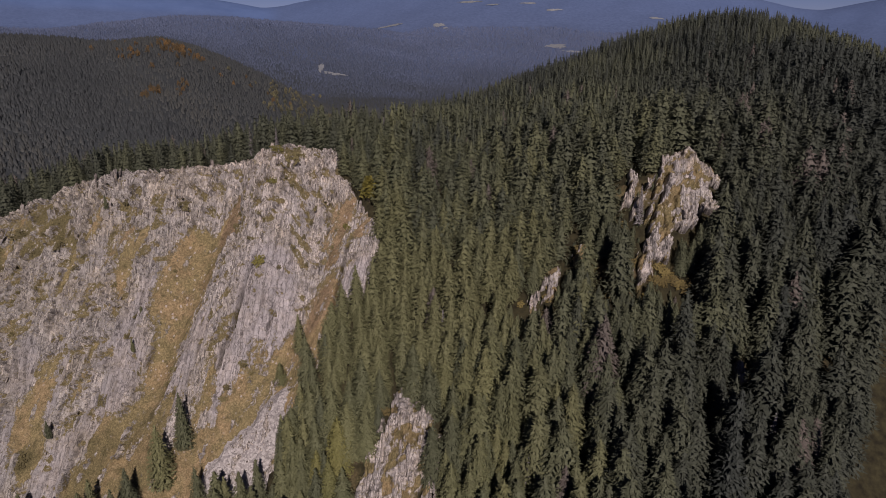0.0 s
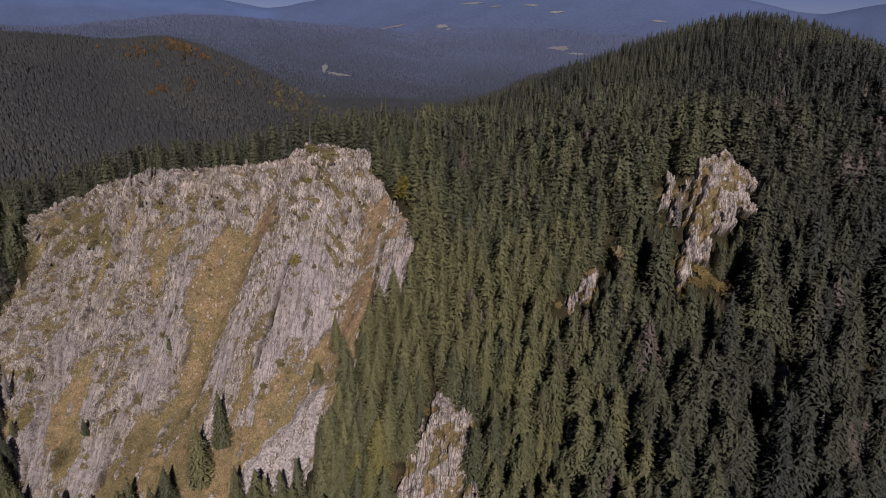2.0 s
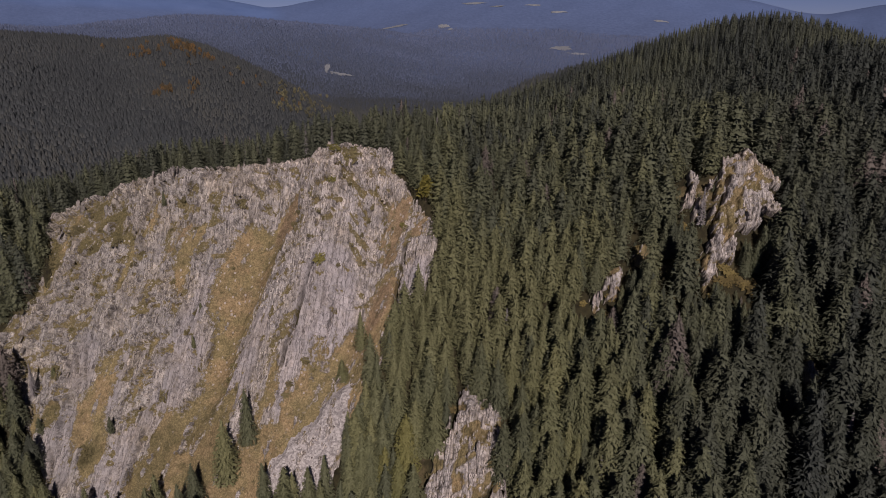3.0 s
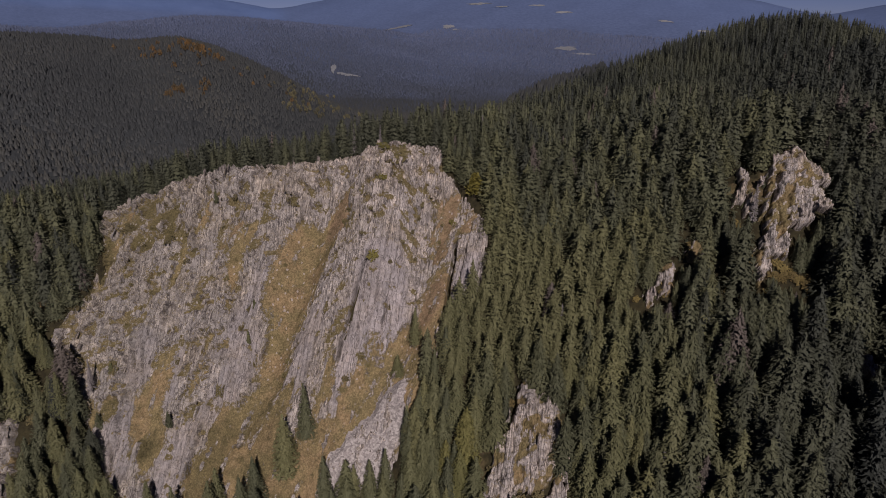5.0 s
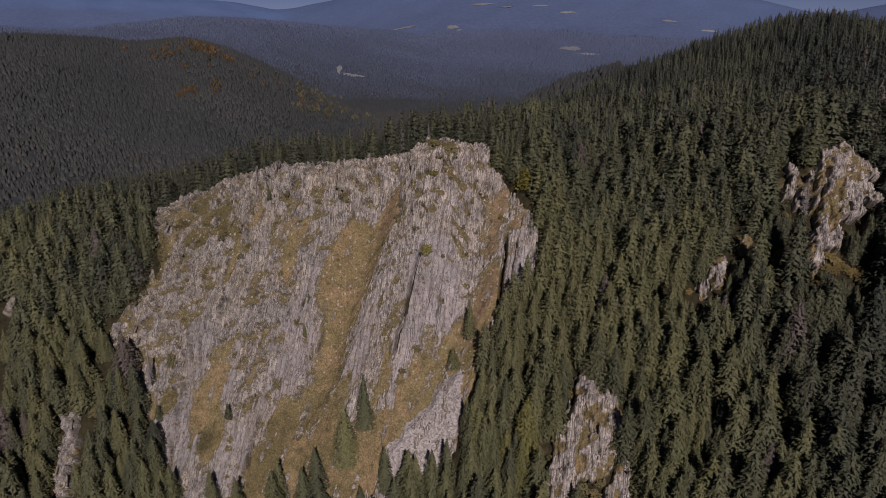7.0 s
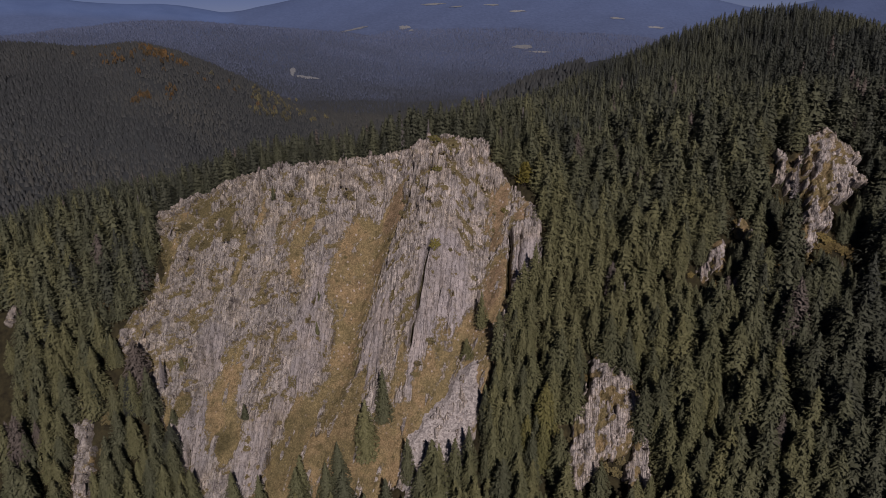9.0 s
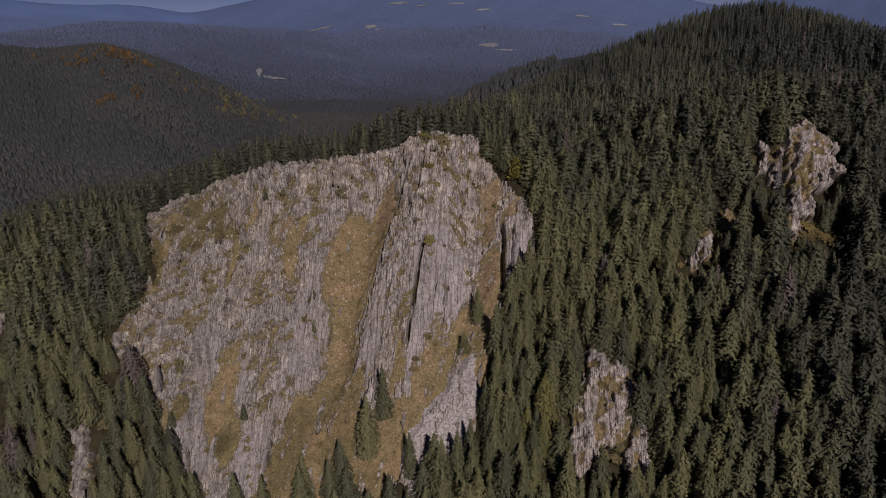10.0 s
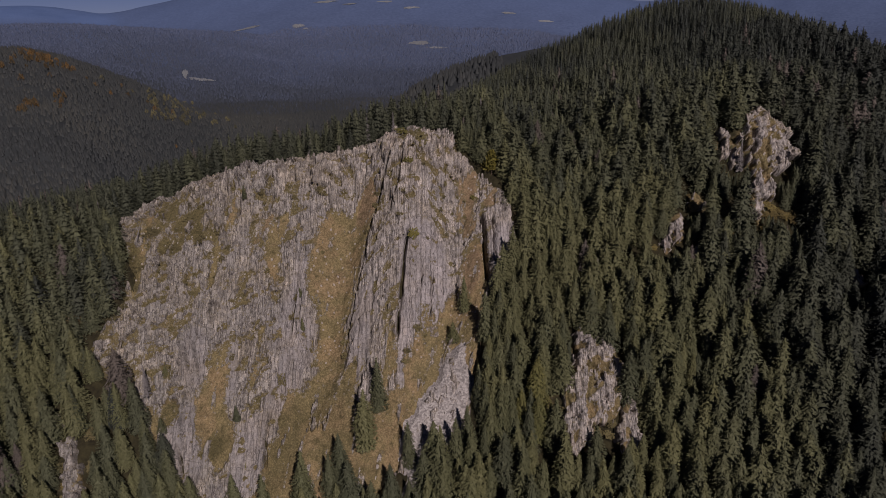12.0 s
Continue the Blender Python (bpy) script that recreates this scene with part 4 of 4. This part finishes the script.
    sites = [(x[i], y[i], z[i], (size[i] * rng.uniform(0.9, 1.2), size[i] * rng.uniform(0.9, 1.2), size[i])) for i in order]
    fresh = list(range(6))
    for px, py, pz, sz in sites:
        turn = rng.uniform(0, 360)
        if fresh:
            sited(kit[fresh.pop()], px, py, pz, sz, turn)
        else:
            sited(copy_thing(kit[rng.randint(6)], Matrix()), px, py, pz, sz, turn)
    return kit


# x, y, height, width factor, label of the trees that stand singly on or by the crag
LONE = [(-84.5, 176, 22, 1.3, "broad old spruce on the grass below the crag"), (-79, 182, 20, 1.0, "slender spruce beside a broad one below the crag"),
        (-45.5, 199.5, 13.5, 1.05, "young spruce at the foot of a rock buttress"), (-51, 193.8, 7.8, 1.7, "squat egg-shaped young spruce on golden grass"),
        (-117, 236.5, 5.5, 1.0, "small spruce rooted high on the crag"), (-101, 205.5, 5, 1.1, "tiny conical spruce on a grassy rib"), (-101, 213, 3.5, 1.7, "stunted spruce on the crag face"),
        (-124.5, 190, 6, 1.5, "stunted dark spruce in a grassy gully"), (-148, 190.5, 6, 1.6, "bushy young spruce on a turf ledge"), (-146, 201, 5, 1.7, "bushy stunted spruce against bare rock"),
        (-105.4, 172, 17, 1.10, ""), (-126.6, 172.5, 16, 1.10, ""), (-117.4, 170.5, 16, 1.10, ""), (-93.3, 172, 17, 1.10, ""), (-97, 169, 17, 1.10, ""), (-71.7, 169.5, 17, 1.10, ""), (-62.2, 166, 17, 1.00, ""),
        (-53, 167.5, 17, 1.00, ""), (-159.8, 192, 17, 1.10, ""), (-145, 178, 17, 1.20, ""), (-172, 191, 17, 1.10, ""), (-152, 186, 15, 1.1, ""), (-139, 173, 17, 1.20, ""), (-39, 185, 15, 1.0, ""), (-42, 180.5, 15, 1.0, ""), (-35.5, 190.5, 14, 0.95, ""), (-47, 176, 15, 1.0, ""),
        (-22.5, 171.5, 14, 1.0, ""), (-29, 169, 15, 1.0, ""), (-33, 165, 16, 1.1, "")]


def build_lone(kit):
    for x, y, h, wide, label in LONE:
        k = random.randrange(6)
        out = crag_relief(np.array([x]), np.array([y]))[0] * rim_at(np.array([x]), np.array([y]))
        p = lay(np.array([x]), np.array([y]), out)[0]
        ob = sited(copy_thing(kit[k], Matrix()), p[0], p[1], p[2] - 0.5, (h / 20 * wide * 0.8, h / 20 * wide * 0.8, h / 20), random.uniform(0, 360))
        if label:
            tagged(ob, label)


def build_yellow_spruces():
    first = None
    for x, y, h, turn in ((-29.5, 168.5, 19, 40), (-31.5, 162.0, 17, 150), (-35.5, 166.5, 15, 260)):
        if first is None:
            first = ob = tagged(new("spruce"), "broad yellow-green spruce beside a rocky outcrop", "tree", "yellowing spruces")
            part("crown", mesh_from("crown", *spruce_shape(20, 5.0, 26, 1300, 97, tuft=0.9), YELLOW_NEEDLES), ob)
            part("trunk", trunk_mesh(18, 0.26), ob)
        else:
            ob = copy_thing(first, Matrix())
        sited(ob, x, y, float(land(x, y)) - 0.5, (h / 20,) * 3, turn)


def shrub_mesh(seed, n=280):
    """A low mat of small leaf clumps with a ragged edge."""
    rng = np.random.RandomState(seed)
    v, f = [], []
    for _ in range(n):
        a, d = rng.uniform(0, 6.283), math.sqrt(rng.rand())
        edge = 1 + 0.22 * math.sin(2 * a + seed) + 0.16 * math.sin(5 * a + 2 * seed) + rng.uniform(-0.12, 0.12)
        c = np.array((d * edge * math.cos(a), d * edge * math.sin(a), math.sqrt(max(0.0, 1 - d * d)) * rng.uniform(0.55, 1.0)))
        o = len(v)
        p, q = rng.randn(3) * 0.10, rng.randn(3) * 0.10
        v += [tuple(c - p), tuple(c + q), tuple(c + p + (0, 0, 0.08)), tuple(c - q + (0, 0, 0.05))]
        f += [(o, o + 1, o + 2), (o, o + 2, o + 3)]
    return np.array(v), np.array(f)


# x, y, half width, half length down the face
SHRUBS = [(-149.5, 236.1, 3.4, 2.6), (-136, 236.8, 3.3, 1.7), (-146.1, 240.8, 3.0, 1.7), (-142, 230.3, 3.6, 2.1), (-133.9, 230.9, 1.5, 2.0), (-148, 231.7, 1.5, 1.1), (-130.9, 239.1, 1.5, 0.9), (-156, 232.4, 2.0, 1.8),
          (-52.1, 238.1, 2.9, 2.9), (-101, 238.4, 1.5, 0.9), (-88.8, 234.2, 1.3, 0.7), (-92.1, 223.3, 1.1, 0.8), (-61.7, 226.3, 1.4, 0.8), (-63.6, 220.2, 1.4, 0.7), (-51.3, 222.1, 1.3, 0.9), (-44.4, 233, 1.1, 1.1),
          (-111.5, 238, 1.2, 2.0), (-54.8, 216.5, 1.2, 1.2), (-145.3, 202.6, 1.8, 3.0), (-133.3, 185.6, 2.9, 2.3), (-110, 196.5, 1.7, 2.6), (-132.8, 243.4, 2.6, 1.2), (-106, 186, 1.4, 1.2), (-84.3, 193.5, 1.2, 1.0),
          (-168.5, 191, 2.6, 2.2), (-166.5, 197, 2.4, 2.2), (-177, 183, 2.0, 2.0), (-168, 184, 2.2, 2.4), (-176.5, 176, 2.0, 1.8)]
# yellow-green cushions
CUSHIONS = [(-57.3, 233.3, 2.1, 1.4), (-59.9, 215, 2.1, 1.9), (-58, 244.3, 2.4, 1.3), (-53, 244.8, 2.6, 1.4), (-33.5, 231, 1.3, 1.0), (-123, 181, 1.6, 1.3)]


def more_shrubs():
    """Small cushions scattered over the ledges."""
    rng, out = np.random.RandomState(41), []
    while len(out) < 95:
        q, y = rng.uniform(-152, -30), rng.uniform(178, 242)
        x = q + 0.42 * (y - 245)
        t = float(turf_at(x, y)[0])
        if rim_at(x, y) > 0.9 and 0.38 < t < 0.8 and rng.rand() < 0.3 + 0.6 * (y > 220):
            s = rng.uniform(0.5, 1.25)
            out.append((x, y, s * rng.uniform(0.9, 1.6), s))
    return out


def flank_shrubs():
    """Olive scrub down the left edge of the crag."""
    rng, out = np.random.RandomState(43), []
    for y in np.arange(192, 234, 2.2):
        q = np.interp(y, LEFT_Y, LEFT_Q) + rng.uniform(1, 5)
        out.append((q + 0.42 * (y - 245), y, rng.uniform(0.9, 1.9), rng.uniform(0.8, 1.5)))
    return out


GOLDEN = [(71, 186.5, 2.8, 2.2), (50, 196, 2.4, 2.0), (44, 204, 2.0, 1.7), (62, 190, 2.0, 1.6), (-20, 158, 2.2, 1.6), (32, 196, 1.8, 1.4), (-16, 176, 1.8, 1.2), (-174, 180, 2.2, 1.3), (56, 207, 1.6, 1.6),
          (46, 199, 1.5, 1.3), (31, 191, 1.6, 1.4), (36, 185, 1.5, 1.2), (59, 186, 2.0, 1.6), (64, 189, 1.6, 1.6), (57, 196, 1.4, 1.4), (-6, 160, 1.6, 1.4), (-9, 177, 1.4, 1.2), (76, 198, 1.6, 1.5), (69, 219, 1.8, 1.6),
          (51.3, 198.5, 1.7, 1.4), (50.4, 194.8, 1.8, 1.6), (49.4, 192.0, 1.9, 1.5), (49.0, 189.6, 1.6, 1.3), (63.6, 193.2, 1.9, 1.6), (65.2, 190.6, 2.2, 1.8), (66.6, 188.6, 2.1, 1.7), (68.4, 187.2, 1.8, 1.5), (69.8, 185.4, 1.9, 1.5), (71.4, 184.0, 1.6, 1.3), (42.2, 206.4, 1.9, 1.6), (32.6, 199.4, 1.4, 1.2), (23.8, 197.2, 1.2, 1.0)]


BLUFF_SHRUBS = [(-20.4, 161.1, 1.9, 1.5), (-18.1, 159.1, 2.1, 1.6), (-15.8, 159.5, 1.6, 1.2), (-22.0, 159.3, 1.8, 1.5), (-19.0, 157.5, 2.2, 1.7), (-14.4, 156.8, 1.8, 1.4), (-19.4, 164.9, 1.2, 0.9), (-11.9, 170.4, 1.5, 0.9), (-5.1, 172.2, 1.4, 1.0), (-22.5, 164.6, 1.2, 1.0), (-2.2, 169.3, 1.3, 1.1), (-9.8, 156.5, 1.5, 1.1), (-11.5, 155.0, 1.7, 1.3), (-16.6, 155.6, 1.9, 1.5)]


def build_shrubs():
    kinds = [("juniper_shrub", "low dark olive juniper mat on a rock ledge", "junipers on the crag", SHRUB, SHRUBS + more_shrubs() + flank_shrubs(), None),
             ("bilberry_cushion", "yellow-green bilberry cushion among grey rock", "bilberry cushions on the crag", MOSS, CUSHIONS, None),
             ("autumn_shrub", "golden brown autumn shrub at the foot of an outcrop", "autumn shrubs", RUST, GOLDEN, 0.6),
             ("juniper_shrub", "dark olive juniper bush rooted on a rocky outcrop", "junipers on the outcrop", SHRUB, BLUFF_SHRUBS, 2.2)]
    for name, label, group, material, spots, lift in kinds:
        kit = []
        for k in range(4):
            ob = tagged(new(name), label, "shrub", group)
            part("foliage", mesh_from("foliage", *shrub_mesh(600 + k), material), ob)
            kit.append(ob)
        fresh = list(range(4))
        for x, y, w, h in spots:
            out = crag_relief(np.array([x]), np.array([y]))[0] * rim_at(np.array([x]), np.array([y])) if lift is None else np.array([lift])
            p = lay(np.array([x]), np.array([y]), out)[0]
            ob = kit[fresh.pop()] if fresh else copy_thing(kit[random.randrange(4)], Matrix())
            ob.matrix_basis = pose(*p, 42, 0, random.uniform(-15, 15)) @ pose(0, 0, -0.15, 0, 0, random.choice((0, 180)) + random.uniform(-12, 12)) @ Matrix.Diagonal((w, h, 0.25 + 0.2 * min(w, h), 1))


def bare_shape(h, r, seed):
    """Thin dead boughs round a bleached stem."""
    rng = np.random.RandomState(seed)
    v, f = [], []
    for i in range(300):
        s = rng.rand()
        z, a, L = h * (0.10 + 0.88 * s), rng.uniform(0, 6.283), r * (1 - s) * rng.uniform(0.5, 1.15) + 0.25
        c, sn, o = math.cos(a), math.sin(a), len(v)
        v += [(0, 0, z + 0.09), (0, 0, z - 0.09), (L * c, L * sn, z - L * 0.3), (0.5 * L * c - 0.25 * sn, 0.5 * L * sn + 0.25 * c, z - L * 0.25), (0.5 * L * c + 0.25 * sn, 0.5 * L * sn - 0.25 * c, z - L * 0.25)]
        f += [(o, o + 1, o + 2), (o, o + 3, o + 2), (o, o + 2, o + 4)]
    return np.array(v), np.array(f)


DEAD_SITES = [(74, 181, 9), (79, 144, 17), (60, 205, 13), (-22, 262, 13), (170, 262, 13), (22, 152, 12), (-60, 251, 9), (-168, 243, 10), (-152, 198, 12), (0, 192, 13), (-92, 252, 11), (-70, 253, 12), (-46, 256, 11)]


def build_dead():
    first = None
    for x, y, h in DEAD_SITES:
        if first is None:
            first = tagged(new("dead_spruce"), "bleached grey dead spruce with bare twigs", "tree", "dead spruces")
            part("crown", mesh_from("crown", *bare_shape(15, 2.1, 9), DEAD), first, "bare grey twigs")
            part("trunk", trunk_mesh(15, 0.2, "trunk", DEAD), first)
            ob = first
        else:
            ob = copy_thing(first, Matrix())
        sited(ob, x, y, float(land(x, y)) - 0.3, (h / 15,) * 3, random.uniform(0, 360))


def build_logs():
    for x, y, turn, L in ((-155, 234, 12, 9.0), (-160, 199, -10, 8.0), (-9.0, 156.5, 34, 8.0)):
        out = crag_relief(np.array([x]), np.array([y]))[0] * rim_at(np.array([x]), np.array([y]))
        p = lay(np.array([x]), np.array([y]), out + 0.1)[0]
        ob = tagged(new("fallen_trunk", trunk_mesh(L, 0.22, "fallen_trunk", DEAD)), "bleached fallen tree trunk lying down the slope", "log")
        ob.matrix_basis = pose(*p, -42, turn, 0)


def leafy_tree(name, label, x, y, h, material, seed):
    rng = np.random.RandomState(seed)
    v, f = [], []
    for _ in range(520):
        s = rng.rand()
        c = np.array([*(rng.randn(2) * 0.15 * h * (1.15 - s) ** 0.7), h * (0.25 + 0.75 * s)])
        o = len(v)
        a, b = rng.randn(3) * 0.3, rng.randn(3) * 0.3
        v += [tuple(c - a), tuple(c + b), tuple(c + a), tuple(c - b)]
        f += [(o, o + 1, o + 2), (o, o + 2, o + 3)]
    ob = tagged(new(name), label, "tree")
    part("crown", mesh_from("crown", np.array(v), np.array(f), material), ob)
    part("trunk", trunk_mesh(h * 0.8, 0.14), ob)
    sited(ob, x, y, float(land(x, y)) - 0.3, (1, 1, 1), 0)


def build_hill_woods():
    rng = np.random.RandomState(17)
    x, y = scatter(-420, 520, 345, 640, 4.2, 2)
    keep = (rng.rand(len(x)) < 0.96) & (land(x, y) > -40) & ((x < 30) | (y < 462)) & (x < 0.58 * y + 30) & ((x > -60) | (y < 520))
    x, y = x[keep], y[keep]
    n = len(x)
    size = (0.42 + 0.26 * rng.rand(n)) * (0.85 + 0.3 * grain(x / 30, y / 30, 93)) * np.clip(1.1 - (y - 345) / 400, 0.8, 1.1)
    tint = np.clip(0.22 * rng.rand(n) + 0.4 * (grain(x / 25, y / 25, 94) - 0.35), 0, 0.8)
    # plain shapes where the hill hides them from the camera, finer ones in its view
    back = (x < np.interp(y, [345, 360, 400, 450, 500, 620], [-50, -35, -15, -5, 5, 40])) | (x > np.interp(y, [400, 430, 460, 530], [420, 370, 230, 170]))
    shapes = [spruce_shape(20, 5.0, 14, 180, 140 + k, points=4, tuft=1.15, skirt=0.62) for k in range(6)] + [cone_shape(20, 4.0, 5, 3, 160 + k) for k in range(6)]
    V, F, T = join_many(shapes, rng.randint(0, 6, n) + 6 * back, x, y, land(x, y) - 0.5, size, rng.uniform(0.85, 1.2, n), rng.uniform(0, 6.28, n), tint)
    tagged(new("hilltop_spruce_forest", mesh_from("hilltop_spruce_forest", V, F, WOOD_NEEDLES, {"tint": T})), "dark spruce forest over the rounded hilltop and back slopes", "forest", kind="stuff")


def build_far_woods():
    for name, r0, r1, a0, a1, n, sides, tiers, mat, h, wide, label in (
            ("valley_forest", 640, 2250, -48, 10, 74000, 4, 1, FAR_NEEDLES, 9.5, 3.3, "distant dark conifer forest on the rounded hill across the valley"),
            ("remote_forest", 2000, 3700, -40, 24, 56000, 3, 1, HAZY_NEEDLES, 12, 4.6, "conifer forest tinted with blue haze on the far valley floor and ranges")):
        rng = np.random.RandomState(int(r0))
        a = rng.uniform(a0, a1, n)
        r = np.sqrt(rng.uniform(r0 ** 2, r1 ** 2, n))
        x, y = r * np.sin(np.radians(a)), r * np.cos(np.radians(a))
        keep = (r < 1850 + 8 * (a + 20)) | (a > -14) if r0 < 1000 else r > 1700
        for cx, cy, sx, sy, tn in MEADOWS:
            c, s = math.cos(tn), math.sin(tn)
            u, v = (x - cx) * c + (y - cy) * s, (y - cy) * c - (x - cx) * s
            keep &= (u / sx) ** 2 + (v / sy) ** 2 > 1.1
        x, y = x[keep], y[keep]
        z = land(x, y) - 0.8
        n = len(x)
        tint = 0.7 * rng.rand(n) + 0.8 * (grain(x / 160, y / 160, 95) - 0.35)
        # tint runs bluer and lighter with distance, in place of haze
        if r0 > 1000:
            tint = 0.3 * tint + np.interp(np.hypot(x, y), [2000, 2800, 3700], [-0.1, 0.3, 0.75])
        tint, size = np.clip(tint, 0, 0.9), rng.uniform(0.55, 1.15, n)
        shapes = [cone_shape(h, wide, sides, tiers, 200 + k) for k in range(5)]
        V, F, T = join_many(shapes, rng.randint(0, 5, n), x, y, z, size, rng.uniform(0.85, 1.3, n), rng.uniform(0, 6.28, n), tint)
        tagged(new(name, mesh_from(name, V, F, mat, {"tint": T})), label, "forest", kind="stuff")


# pastures in the far valley: x, y, half width, half depth, turn
MEADOWS = [(-450, 2653, 10, 80, 0.1), (-394, 2593, 42, 22, 0.0), (-23, 3729, 30, 24, 0.2), (15, 3686, 16, 14, 0.0), (-277, 3826, 70, 15, 0.0), (525, 3353, 50, 36, 0.1), (585, 3270, 56, 14, 0.0), (145, 4107, 62, 14, 0.0),
           (593, 3947, 44, 13, 0.0), (1110, 3822, 40, 18, 0.0), (1291, 3726, 44, 13, 0.0), (471, 4068, 44, 12, 0.0), (273, 4022, 36, 16, 0.0), (2272, 2522, 50, 60, 0.0)]


def build_meadows():
    for k, (cx, cy, sx, sy, tn) in enumerate(MEADOWS):
        r, a = np.meshgrid(np.linspace(0.02, 1, 6), np.linspace(0, 2 * math.pi, 49), indexing="ij")
        edge = 1 + 0.16 * np.sin(3 * a + k) + 0.12 * np.sin(5 * a + 2 * k) + 0.14 * np.sin(9 * a + 3 * k)
        u, v = 0.95 * sx * r * np.cos(a) * edge, 0.95 * sy * r * np.sin(a) * edge
        x, y = cx + u * math.cos(tn) - v * math.sin(tn), cy + u * math.sin(tn) + v * math.cos(tn)
        me = mesh_from("meadow", np.stack([x, y, land(x, y) + 1.5], -1).reshape(-1, 3), grid_faces(*x.shape), MEADOW)
        tagged(new("meadow", me), "pale dry pasture clearing in the far wooded valley", "meadow", "far pastures", "structure")


def build_autumn():
    """Groves of beech and larch that have turned, among the far conifers."""
    rng = np.random.RandomState(77)
    orange = ((-566, 1533, 15, 22, 46), (-530, 1546, 12, 24, 10), (-617, 1426, 18, 18, 12), (-521, 1283, 8, 26, 20), (-490, 1344, 12, 20, 7), (-590, 1500, 60, 60, 14), (-400, 1560, 60, 90, 8))
    yellow = ((-387, 1687, 16, 40, 22), (-372, 1576, 10, 30, 14), (-333, 1676, 14, 40, 22), (-408, 2200, 14, 40, 12), (-360, 1600, 50, 60, 10), (-294, 1680, 30, 60, 10))
    for name, groves, material, label in (("autumn_groves", orange, AUTUMN, "scattered orange autumn beeches among distant dark conifers"), ("larch_groves", yellow, LARCH, "scattered dull yellow larches at the foot of the far hill")):
        x = np.concatenate([cx + rng.randn(n) * sx for cx, cy, sx, sy, n in groves])
        y = np.concatenate([cy + rng.randn(n) * sy for cx, cy, sx, sy, n in groves])
        n = len(x)
        shapes = [shrub_mesh(900 + k, 90) for k in range(3)]
        shapes = [(sv * np.array((4.5, 4.5, 13.0)), sf) for sv, sf in shapes]
        V, F, T = join_many(shapes, rng.randint(0, 3, n), x, y, land(x, y), rng.uniform(0.6, 1.1, n), np.ones(n), rng.uniform(0, 6.28, n), np.clip(rng.rand(n), 0, 0.89))
        tagged(new(name, mesh_from(name, V, F, material, {"tint": T})), label, "forest", kind="stuff")


build_ground()
crag = build_crag()
build_slabs(crag)
build_outcrops()
build_scree()
kit = build_woods()
build_lone(kit)
build_yellow_spruces()
build_hill_woods()
build_far_woods()
build_meadows()
build_autumn()
build_shrubs()
build_dead()
build_logs()
leafy_tree("birch", "slim yellow autumn birch against dark spruces", -25.6, 234.3, 9.5, GOLD, 5)
